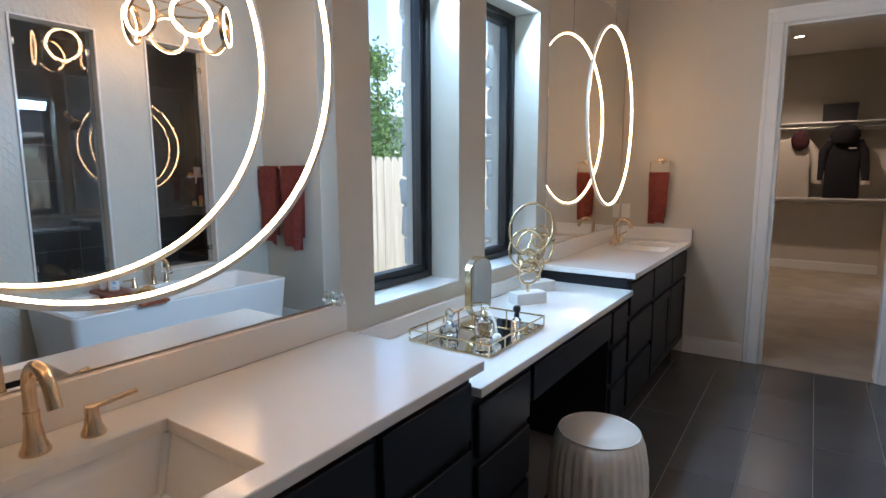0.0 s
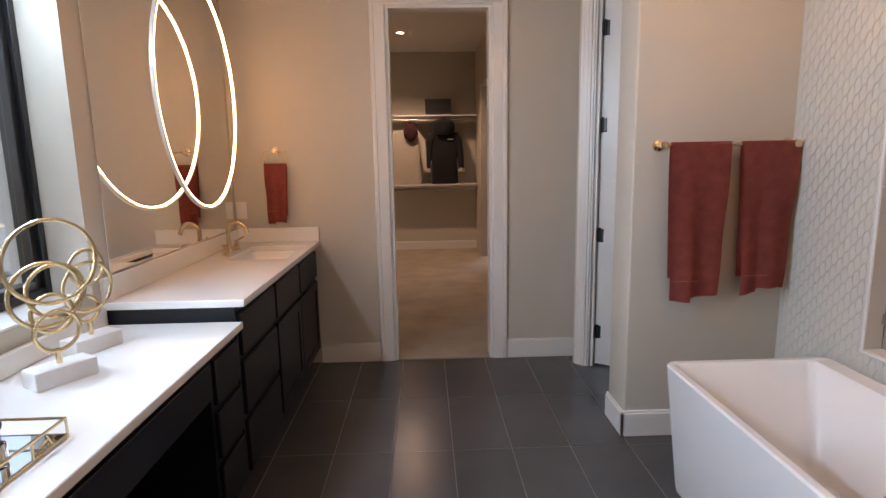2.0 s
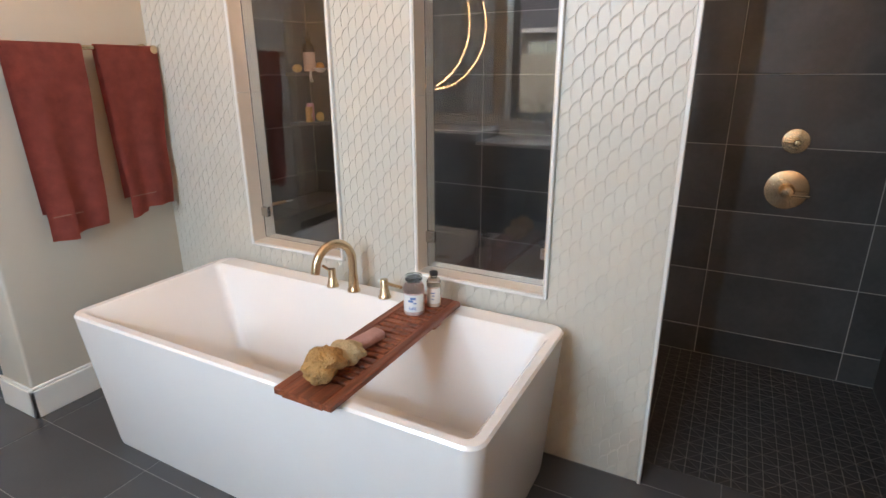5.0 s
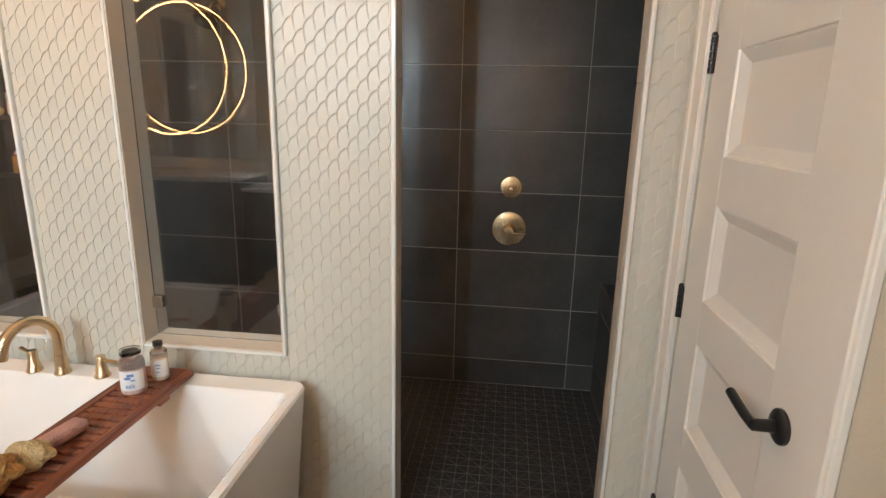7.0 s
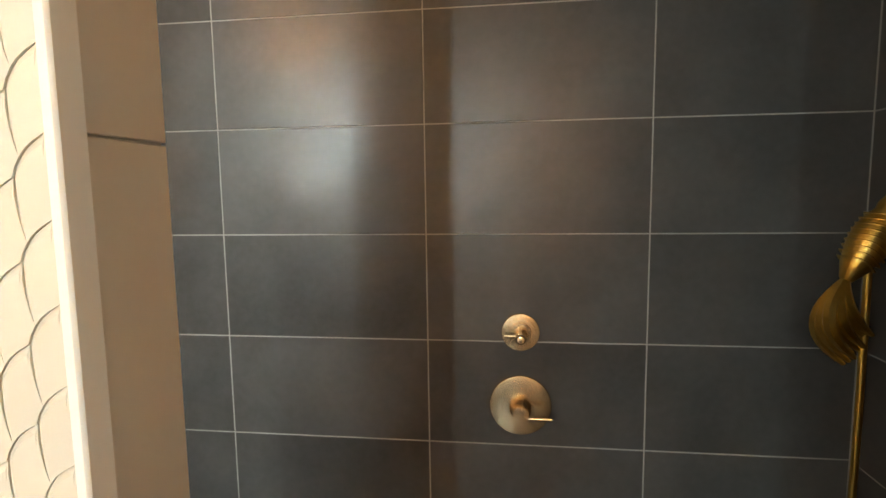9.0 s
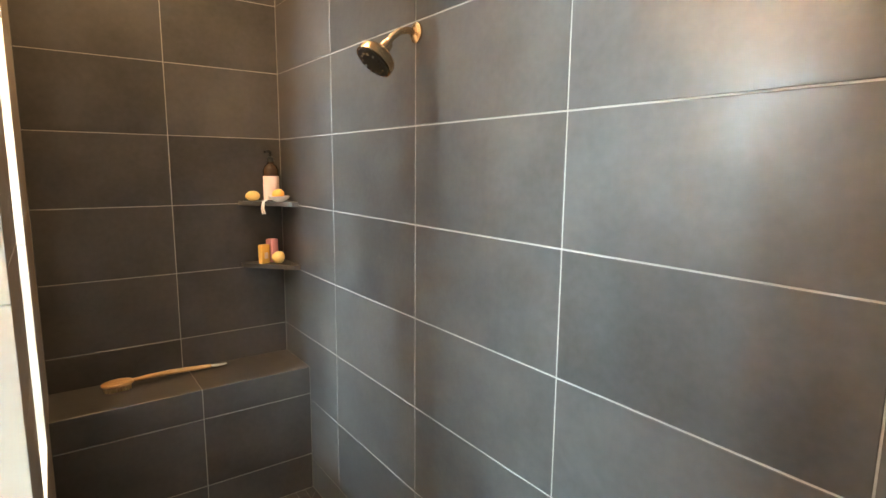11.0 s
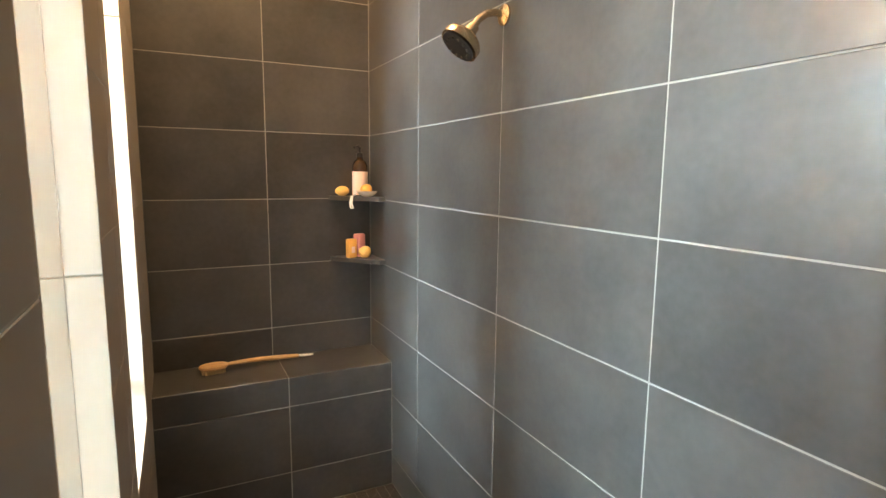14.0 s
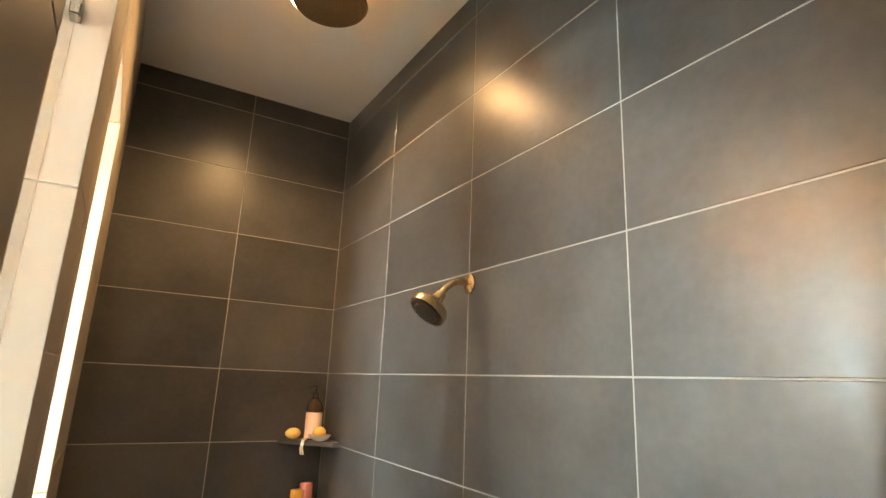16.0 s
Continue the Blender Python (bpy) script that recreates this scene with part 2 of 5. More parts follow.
def wall_along_x(bm, y0, y1, x0, x1, z0, z1, holes=()):
    at = x0
    for a, b, c, d in sorted(holes):
        box(bm, at, a, y0, y1, z0, z1)
        if c > z0:
            box(bm, a, b, y0, y1, z0, c)
        if d < z1:
            box(bm, a, b, y0, y1, d, z1)
        at = b
    box(bm, at, x1, y0, y1, z0, z1)
    return bm


# ---- structure ----
V, CLOSET, FEAT, INNER, FAR, NORTH, SOUTH, TOWELWALL, DOORWALL, H = -1.088, 4.862, 1.985, 2.116, 3.122, 3.73, 0.14, 3.69, 0.54, 3.05
EY0, EY1 = 0.666, 1.392  # sides of the shower entry
CX0, CX1 = -0.022, 0.682
WIN = [(1.79, 2.37, 0.93, 2.30), (2.605, 3.20, 0.93, 2.30)]
OPEN = [(EY0, EY1, -0.05, 2.9), (1.765, 2.27, 0.64, 2.45), (2.64, 3.14, 0.64, 2.45)]

wall_vanity = setting("wall_west", wall_along_y(bmesh.new(), V - 0.30, V, -1.75, 5.0, -0.05, H, WIN), M_WALL, "warm beige painted wall with two deep window openings", "wall")
wall_closet = setting("wall_north", wall_along_x(bmesh.new(), CLOSET, CLOSET + 0.13, V, 1.36, -0.05, H, [(CX0, CX1, -0.05, 2.435)]), M_WALL, "warm beige painted wall with a closet doorway", "wall")
bm = bx(1.215, FEAT + 0.02, TOWELWALL, TOWELWALL + 0.235, -0.05, H, bevel=0.012, seg=3)
setting("wall_towels", bm, M_WALL, "short beige painted wall with rounded corners", "wall")
# angled wall of the side door
ANG = pose(1.235, 4.715, 0, 0, 0, -34)
bm = box(bmesh.new(), -0.005, 0.12, 0.0, 0.12, -0.05, H)
box(bm, 0.12, 0.90, 0.0, 0.12, 2.44, H)
box(bm, 0.90, 1.15, 0.0, 0.12, -0.05, H)
setting("wall_angled", moved(bm, ANG), M_WALL, "beige painted wall set at an angle round a side door", "wall")
setting("wall_side", bx(2.0, 2.1, TOWELWALL + 0.2, 4.9, -0.05, H), M_WALL, "beige painted wall", "wall")
wall_feature = setting("wall_feature", wall_along_y(bmesh.new(), FEAT + 0.006, INNER - 0.0015, DOORWALL - 0.35, NORTH + 0.1, -0.05, H, OPEN), M_LEAFGROUT, "shower partition wall faced with cream leaf tiles", "wall")
setting("wall_door", wall_along_x(bmesh.new(), DOORWALL - 0.12, DOORWALL, 0.95, FEAT, -0.05, H, [(1.203, 1.872, -0.05, 2.44)]), M_WALL, "beige painted wall round a panelled door", "wall")
setting("wall_passage", bx(0.95, 1.07, -1.75, DOORWALL - 0.12, -0.05, H), M_WALL, "beige painted wall", "wall")
setting("wall_south", bx(V, 1.07, -1.75, -1.63, -0.05, H), M_WALL, "beige painted wall", "wall")
setting("wall_lobby", bx(1.07, FEAT, -0.6, -0.5, -0.05, H), M_WALL, "beige painted wall", "wall")
wall_far = setting("wall_shower_east", bx(FAR + 0.0015, FAR + 0.12, SOUTH - 0.1, NORTH + 0.1, -0.1, H), M_GROUT, "shower wall of large charcoal tiles with pale grout", "wall")
wall_back = setting("wall_shower_north", bx(INNER - 0.15, FAR + 0.12, NORTH + 0.0015, NORTH + 0.12, -0.1, H), M_GROUT, "shower end wall of large charcoal tiles", "wall")
wall_end = setting("wall_shower_south", bx(INNER - 0.15, FAR + 0.12, SOUTH - 0.12, SOUTH - 0.0015, -0.1, H), M_GROUT, "shower end wall of large charcoal tiles", "wall")
setting("ceiling", bx(V - 0.3, INNER - 0.01, -1.75, 5.0, H, H + 0.1), M_CEIL, "plain painted ceiling", "ceiling")
setting("ceiling_shower", bx(INNER - 0.01, FAR + 0.12, SOUTH - 0.1, NORTH + 0.12, 3.0, H + 0.1), M_CEIL, "white painted shower ceiling", "ceiling")
floor = setting("floor", bx(V, INNER - 0.005, -1.75, 4.95, -0.1, -0.0015), M_GROUT_D, "dark slate-look rectangular floor tiles with fine grey grout", "floor")
shower_floor = setting("floor_shower", bx(INNER - 0.005, FAR, SOUTH, NORTH, -0.1, -0.0134), M_GROUT_M, "dark mosaic shower floor with pale grout", "floor")

# closet beyond the doorway
CB = 9.75
setting("floor_closet", bx(-1.6, 1.15, CLOSET + 0.0, CB, -0.1, 0.008), M_CARPET, "beige cut pile carpet with footprints", "carpet")
bm = bx(-1.6, 1.15, CB, CB + 0.1, 0, H)
setting("wall_closet_back", bm, M_WALL, "beige painted closet wall", "wall")
setting("wall_closet_side", wall_along_y(bmesh.new(), 1.03, 1.13, CLOSET + 0.13, CB, 0, H, [(8.2, 9.0, 0, 2.44)]), M_WALL, "beige painted closet wall with a doorway", "wall")
setting("wall_closet_beyond", bx(1.9, 2.0, 5.0, CB, 0, H), M_WALL, "beige painted wall", "wall")
setting("wall_closet_west", bx(-1.7, -1.6, CLOSET, CB, 0, H), M_WALL, "beige painted closet wall", "wall")
setting("ceiling_closet", bx(-1.7, 2.0, CLOSET + 0.13, CB + 0.1, H, H + 0.1), M_CEIL, "painted closet ceiling", "ceiling")

# ---- doors, casings, baseboards ----


def casing_frame(name, w, h, cw, parent_pose, label):
    """A moulded casing round an opening w by h, standing on a wall face that looks towards -y."""
    bm = bmesh.new()
    for a, b, t in ((0, cw, 0.016), (0.006, cw - 0.012, 0.019), (cw - 0.030, cw - 0.003, 0.024)):
        box(bm, -b, -a, -t, 0, 0, h + a, bevel=0.003)
        box(bm, w + a, w + b, -t, 0, 0, h + a, bevel=0.003)
        box(bm, -b, w + b, -t, 0, h + a, h + b, bevel=0.003)
    return setting(name, moved(bm, parent_pose), M_TRIM, label, "door casing")


casing_frame("trim_closet", CX1 - CX0, 2.435, 0.105, pose(CX0, CLOSET, 0), "white moulded casing round the closet doorway")
bm = bmesh.new()
for x0, x1 in ((CX0, CX0 + 0.02), (CX1 - 0.02, CX1)):
    box(bm, x0, x1, CLOSET, CLOSET + 0.13, 0, 2.435)
box(bm, CX0 + 0.02, CX1 - 0.02, CLOSET, CLOSET + 0.13, 2.415, 2.435)
setting("jamb_closet", bm, M_TRIM, "white painted door jamb", "door jamb")


def skirting(name, x0, x1, y0, y1, out):
    """A baseboard 0.135 high with a small stepped top; out is the side that it projects to."""
    bm = box(bmesh.new(), x0, x1, y0, y1, 0, 0.125, bevel=0.003)
    dx, dy = 0.006 * out[0], 0.006 * out[1]
    box(bm, x0 - min(dx, 0) if dx < 0 else x0, x1 - max(dx, 0), y0 - min(dy, 0) if dy < 0 else y0, y1 - max(dy, 0), 0.125, 0.138, bevel=0.003)
    return setting(name, bm, M_TRIM, "white painted baseboard", "baseboard")


skirting("baseboard_closet_a", -0.55, CX0 - 0.106, CLOSET - 0.016, CLOSET, (0, -1))
skirting("baseboard_closet_b", CX1 + 0.106, 1.27, CLOSET - 0.016, CLOSET, (0, -1))
skirting("baseboard_towels", 1.199, FEAT, TOWELWALL - 0.016, TOWELWALL, (0, -1))
skirting("baseboard_towels_end", 1.199, 1.215, TOWELWALL - 0.016, TOWELWALL + 0.24, (-1, 0))
skirting("baseboard_door", 0.95, 1.104, DOORWALL, DOORWALL + 0.016, (0, 1))
skirting("baseboard_closet_back", -1.6, 1.03, CB - 0.016, CB, (0, -1))
skirting("baseboard_closet_side", 1.014, 1.03, CLOSET + 0.13, 8.1, (-1, 0))

# angled side door, ajar by a crack
bm = bmesh.new()
for a, b, t in ((0, 0.105, 0.016), (0.012, 0.085, 0.022), (0.03, 0.055, 0.027)):
    box(bm, 0.115 - b, 0.115 - a, -t, 0, 0, 2.44 + a, bevel=0.003)
    box(bm, 0.115 - b, 0.905 + b, -t, 0, 2.44 + a, 2.44 + b, bevel=0.003)
    box(bm, 0.905 + a, 0.905 + b, -t, 0, 0, 2.44 + a, bevel=0.003)
box(bm, 0.115, 0.135, 0, 0.12, 0, 2.44)
setting("trim_angled", moved(bm, ANG), M_TRIM, "white fluted casing of the angled side door", "door casing")


def hinge(m, parent, wide=0.012):
    bm = box(bmesh.new(), -wide, wide, -0.004, 0.004, -0.045, 0.045, bevel=0.002)
    for k in range(5):
        lathe(bm, [(0, k * 0.018 - 0.045), (0.007, k * 0.018 - 0.045), (0.007, k * 0.018 - 0.029), (0, k * 0.018 - 0.029)], pose(0, -0.006, 0), 10)
    lathe(bm, [(0, 0.045), (0.008, 0.046), (0.005, 0.053), (0, 0.054)], pose(0, -0.006, 0), 10)
    ob = part("hinge", moved(bm, m), M_BLACK, parent, "black steel butt hinge")
    return ob


def panel_door(name, w, h, at, label, hinges, lever, left=0.115, right=0.115, leaf=0.012):
    """A white door with six moulded panels; hinged at its local x = 0, face towards -y."""
    door = thing(name, at, label, "door")
    door["kind"] = "structure"
    bm = bmesh.new()
    low, ph, rail = 0.267, 0.241, 0.117
    box(bm, 0, w, 0.0215, 0.03, 0, h)
    box(bm, 0, left, 0, 0.042, 0, h, bevel=0.002)
    box(bm, w - right, w, 0, 0.042, 0, h, bevel=0.002)
    box(bm, left, w - right, 0.0005, 0.0415, 0, low)
    z, spots = low, []
    for k in range(6):
        spots.append((z, z + ph))
        z += ph
        box(bm, left, w - right, 0.0005, 0.0415, z, z + rail if k < 5 else h)
        z += rail
    part("door_leaf", bm, M_TRIM, door)
    for z0, z1 in spots:
        b = bmesh.new()
        rows = []
        for ins, dep in ((0.0, 0.0005), (0.0015, 0.0035), (0.003, 0.0060), (0.006, 0.0064), (0.032, 0.0202), (0.034, 0.0206)):
            rows.append([b.verts.new((x, dep, zz)) for x, zz in ((left + ins, z0 + ins), (w - right - ins, z0 + ins), (w - right - ins, z1 - ins), (left + ins, z1 - ins))])
        for r0, r1 in zip(rows, rows[1:]):
            for i in range(4):
                b.faces.new((r0[i], r0[(i + 1) % 4], r1[(i + 1) % 4], r1[i]))
        b.faces.new(rows[-1])
        part("panel", b, M_TRIM, door).data.set_sharp_from_angle(angle=radians(12))
    for z in hinges:
        hinge(pose(leaf - 0.016, 0.0, z), door, leaf)
    if lever:
        bm = lathe(bmesh.new(), [(0, 0), (0.032, 0.0), (0.032, 0.006), (0.028, 0.010), (0.012, 0.012), (0.011, 0.05), (0, 0.052)], pose(w - 0.06, 0, lever, 90), 28)
        tube(bm, [(w - 0.06, -0.048, lever), (w - 0.09, -0.050, lever + 0.002), (w - 0.13, -0.050, lever + 0.006), (w - 0.165, -0.048, lever + 0.008)], 0.0095, 12)
        part("lever_handle", bm, M_BLACK, door, "matte black lever handle")
    return door


panel_door("door_side", 0.76, 2.42, ANG @ pose(0.14, 0.035, 0.012), "white panelled side door with black hinges", (0.23, 0.90, 1.62, 2.22), 0, leaf=0.026)
panel_door("door_main", 0.648, 2.42, pose(1.862, DOORWALL, 0.012, 0, 0, 180), "white six-panel door with a black lever handle", (0.25, 0.93, 1.585, 2.24), 0.903, 0.145, 0.117)
casing_frame("trim_door", 0.669, 2.44, 0.098, pose(1.872, DOORWALL, 0, 0, 0, 180), "white casing of the panelled door")

# ---- windows of the vanity wall ----
for i, (y0, y1, z0, z1) in enumerate(WIN):
    x0, x1 = V - 0.235, V - 0.15
    win = thing("window_%d" % (i + 1), ((x0 + x1) / 2, (y0 + y1) / 2, z0 + 0.01), "fixed window with a black frame and clear glass", "window")
    win["kind"] = "structure"
    o = Vector(win.location)

    def inw(bm):
        return moved(bm, Matrix.Translation(-o))
    bm = bmesh.new()
    for ins, a, b in ((0.0, x0, x1), (0.028, x0 + 0.01, x1 - 0.018)):
        t = 0.03
        box(bm, a, b, y0 + ins, y0 + ins + t, z0 + 0.014 + ins, z1 - ins, bevel=0.003)
        box(bm, a, b, y1 - ins - t, y1 - ins, z0 + 0.014 + ins, z1 - ins, bevel=0.003)
        box(bm, a, b, y0 + ins + t, y1 - ins - t, z0 + 0.014 + ins, z0 + 0.014 + ins + t, bevel=0.003)
        box(bm, a, b, y0 + ins + t, y1 - ins - t, z1 - ins - t, z1 - ins, bevel=0.003)
    part("window_frame", inw(bm), M_BLACK, win, "black metal frame")
    ob = part("pane", inw(bx(x0 + 0.03, x0 + 0.036, y0 + 0.05, y1 - 0.05, z0 + 0.06, z1 - 0.05)), M_GLASS, win, "clear glass")
    ob.visible_shadow = False
    part("window_sill", inw(bx(V - 0.15, V + 0.002, y0 + 0.001, y1 - 0.001, z0 + 0.001, z0 + 0.012, bevel=0.003)), M_QUARTZ, win, "white quartz sill")

# ---- vanity: counters and cabinets ----
TALL, LOW, FRONT = 0.888, 0.798, -0.525
Y0, Y1, Y2 = -0.02, 1.625, 3.245


def basin_counter(name, y0, y1, sy0, sy1, label):
    """A quartz top with an undermount basin cut through it."""
    c = thing(name, (V, y0, TALL - 0.03), label, "countertop")
    bm = bmesh.new()
    d, L, sx0, sx1 = FRONT - V, y1 - y0, 0.16, 0.50
    a, b = sy0 - y0, sy1 - y0
    rings = []
    for p0, p1, q0, q1, z in ((0, d, 0, L, 0), (0, d, 0, L, 0.0275), (0.0, d - 0.0025, 0.0025, L - 0.0025, 0.03), (sx0 - 0.002, sx1 + 0.002, a - 0.002, b + 0.002, 0.03), (sx0, sx1, a, b, 0.028), (sx0, sx1, a, b, 0)):
        rings.append([(p0, q0, z), (p1, q0, z), (p1, q1, z), (p0, q1, z)])
    loft(bm, rings + rings[:1], False, False)
    bmesh.ops.remove_doubles(bm, verts=bm.verts[:], dist=0.0002)
    for f in bm.faces:
        f.smooth = False
    part("slab", bm, M_QUARTZ, c)
    part("backsplash", bx(0, 0.02, 0, L, 0.03, 0.13, bevel=0.003), M_QUARTZ, c)
    bm = bmesh.new()
    lip = [(sx0 - 0.006, a - 0.006, sx1 + 0.006, b + 0.006, -0.002), (sx0 + 0.008, a + 0.008, sx1 - 0.008, b - 0.008, -0.03), (sx0 + 0.03, a + 0.04, sx1 - 0.03, b - 0.04, -0.13), (sx0 + 0.07, a + 0.10, sx1 - 0.07, b - 0.10, -0.145)]
    rows = [[bm.verts.new(p) for p in ((p0, q0, z), (p1, q0, z), (p1, q1, z), (p0, q1, z))] for p0, q0, p1, q1, z in lip]
    for r0, r1 in zip(rows, rows[1:]):
        for i in range(4):
            bm.faces.new((r0[i], r0[(i + 1) % 4], r1[(i + 1) % 4], r1[i]))
    bm.faces.new(rows[-1])
    bmesh.ops.bevel(bm, geom=[e for e in bm.edges if len(e.link_faces) == 2], offset=0.012, segments=3, affect="EDGES")
    for f in bm.faces:
        f.smooth = True
    part("basin", bm, M_CHINA, c, "white undermount basin")
    return c


near_top = basin_counter("countertop", Y0, Y1, 0.41, 0.905, "white quartz countertop with an undermount basin")
far_top = basin_counter("countertop", Y2, CLOSET - 0.002, 4.17, 4.66, "white quartz countertop with an undermount basin")
part("side_splash", bx(0.02, FRONT - V, CLOSET - 0.022 - Y2, CLOSET - 0.002 - Y2, 0.03, 0.13, bevel=0.003), M_QUARTZ, far_top)
low_top = thing("countertop", (V, Y1, LOW - 0.03), "white quartz makeup counter, lower than its neighbours", "countertop")
part("slab", bx(0, FRONT - V - 0.008, 0.001, Y2 - Y1 - 0.001, 0, 0.03, bevel=0.003), M_QUARTZ, low_top)
part("backsplash", bx(0, 0.02, 0.001, Y2 - Y1 - 0.001, 0.03, 0.10, bevel=0.003), M_QUARTZ, low_top)


def shaker(w, h):
    """A flat slab front with eased edges, face towards +x, from the origin."""
    return bx(0, 0.019, 0.002, w - 0.002, 0.002, h - 0.002, bevel=0.003)


def door_front(w, h):
    bm = bx(0, 0.012, 0.004, w - 0.004, 0.004, h - 0.004)
    for a in ((0.002, 0.06, 0.002, h - 0.002), (w - 0.06, w - 0.002, 0.002, h - 0.002), (0.06, w - 0.06, 0.002, 0.06), (0.06, w - 0.06, h - 0.06, h - 0.002)):
        box(bm, 0, 0.019, a[0], a[1], a[2], a[3], bevel=0.002)
    return bm


def cabinet(y0, y1, top, fronts, label, sink=False):
    """A base cabinet unit; fronts are (kind, y0, y1, z0, z1)."""
    c = thing("vanity_cabinet", (V, y0, 0), label, "cabinet", "vanity cabinets")
    d = FRONT - V - 0.045
    bm = bx(0, d, 0, y1 - y0, 0.10, top - (0.19 if sink else 0.031))
    if sink:
        box(bm, d - 0.02, d, 0, y1 - y0, top - 0.19, top - 0.031)
        box(bm, 0, d - 0.02, 0, 0.02, top - 0.19, top - 0.031)
        box(bm, 0, d - 0.02, y1 - y0 - 0.02, y1 - y0, top - 0.19, top - 0.031)
    part("body", bm, M_NAVY, c)
    part("toe_kick", bx(0, d - 0.06, 0, y1 - y0, 0, 0.10), M_DARK, c)
    for kind, a, b, z0, z1 in fronts:
        bm = shaker(b - a, z1 - z0) if kind == "drawer" else door_front(b - a, z1 - z0)
        part("drawer" if kind == "drawer" else "door", moved(bm, pose(d, a - y0, z0)), M_NAVY, c)
    return c


DR, SK = "black navy painted drawer cabinet under the quartz top", "black navy painted sink cabinet with two doors"
STACK = ((0.12, 0.355), (0.38, 0.615), (0.64, 0.825))


def vanity_run(y0, y1, mirrored_run):
    """A drawer stack beside the makeup counter, then a sink unit with two doors."""
    n = 0.535 if not mirrored_run else 0.425
    a, b = (y0, y0 + n) if not mirrored_run else (y1 - n, y1)
    s, e = (y0 + n + 0.002, y1) if not mirrored_run else (y0, y1 - n - 0.002)
    cabinet(a, b, TALL, [("drawer", a + 0.014, b - 0.012, z0, z1) for z0, z1 in STACK], DR)
    h = (s + e) / 2
    cabinet(s, e, TALL, [("drawer", s + 0.014, h - 0.012, 0.64, 0.825), ("drawer", h + 0.012, e - 0.014, 0.64, 0.825), ("door", s + 0.014, h - 0.004, 0.12, 0.615), ("door", h + 0.004, e - 0.014, 0.12, 0.615)], SK, True)


vanity_run(Y0 + 0.01, Y1 - 0.012, True)
vanity_run(Y2 + 0.012, CLOSET - 0.012, False)
KN0, KN1 = Y1 + 0.395, Y2 - 0.29
for a, b in ((Y1 + 0.002, KN0), (KN1, Y2 - 0.002)):
    cabinet(a, b, LOW, [("drawer", a + 0.016, b - 0.014, z0, z1) for z0, z1 in ((0.12, 0.325), (0.35, 0.535), (0.56, 0.735))], "black navy painted three-drawer cabinet beside the knee space")
apron = thing("makeup_table_front", (V, KN0, 0.60), "black navy drawer front over the knee space", "drawer")
part("apron", bx(0.30, FRONT - V - 0.045, 0.001, KN1 - KN0 - 0.001, 0.0, 0.165), M_NAVY, apron)
part("drawer", moved(shaker(KN1 - KN0 - 0.03, 0.135), pose(FRONT - V - 0.045, 0.015, 0.005)), M_NAVY, apron)
setting("wall_knee", bx(V, V + 0.02, KN0 + 0.001, KN1 - 0.001, 0, 0.76), M_NAVY, "dark painted back of the knee space", "panel")

# mirrors
for y0, y1 in ((0.0, 1.611), (3.32, 4.80)):
    m = thing("wall_mirror", (V, y0, TALL + 0.106), "large frameless wall mirror above the counter", "mirror", "vanity mirrors")
    part("mirror_glass", bx(0.001, 0.007, 0, y1 - y0, 0, 1.62, bevel=0.001), M_MIRROR, m)

# ring pendants
RX, RR = -0.935, 0.588
for yc, RZ in ((0.86, 1.752), (4.06, 1.787)):
    p = thing("ring_pendant", pose(RX, yc, RZ, 0, 0, 3.3 if yc > 2 else 0), "large round pendant hoop with a glowing inner strip", "pendant lamp", "ring pendants")
    part("hoop", band(bmesh.new(), (0, 0, 0), RR - 0.004, RR + 0.008, 0.0075, "x", 128), M_TRIM, p, "satin white hoop")
    part("light_strip", band(bmesh.new(), (0, 0, 0), RR - 0.011, RR - 0.0045, 0.0058, "x", 128), M_LED, p, "warm glowing strip")
    part("cable", tube(bmesh.new(), [(0, 0, RR + 0.012), (0, 0, H - RZ - 0.03)], 0.0022, 8), M_STEEL, p)
    part("canopy", lathe(bmesh.new(), [(0, H - RZ - 0.03), (0.06, H - RZ - 0.03), (0.062, H - RZ - 0.001), (0, H - RZ - 0.001)], steps=32), M_TRIM, p)

# chandelier of small rings over the bath
ch = thing("chandelier", (1.30, 2.52, 2.43), "crown chandelier of glowing upright rings", "chandelier")
for k in range(6):
    a = 2 * math.pi * k / 6 + 0.3
    m = pose(0.30 * math.cos(a), 0.30 * math.sin(a), 0, 0, 0, math.degrees(a))
    part("ring", moved(band(bmesh.new(), (0, 0, 0), 0.115, 0.130, 0.014, "x", 48), m), M_BRONZE, ch, "bronze ring")
    part("light_strip", moved(band(bmesh.new(), (0.0165, 0, 0), 0.110, 0.131, 0.0022, "x", 48), m), M_LED_SOFT, ch, "warm glowing strip")
part("stem", tube(bmesh.new(), [(0, 0, 0.13), (0, 0, H - 2.43 - 0.001)], 0.006, 8), M_BRONZE, ch)
part("hub", band(bmesh.new(), (0, 0, 0.135), 0.293, 0.307, 0.006, "z", 64), M_BRONZE, ch)
for k in range(4):
    a = math.pi * k / 2
    part("arm", tube(bmesh.new(), [(0, 0, 0.135), (0.295 * math.cos(a), 0.295 * math.sin(a), 0.135)], 0.004, 8), M_BRONZE, ch)

# ---- bath ----
TX0, TX1, TY0, TY1, TH = 1.222, 1.945, 1.666, 3.285, 0.56


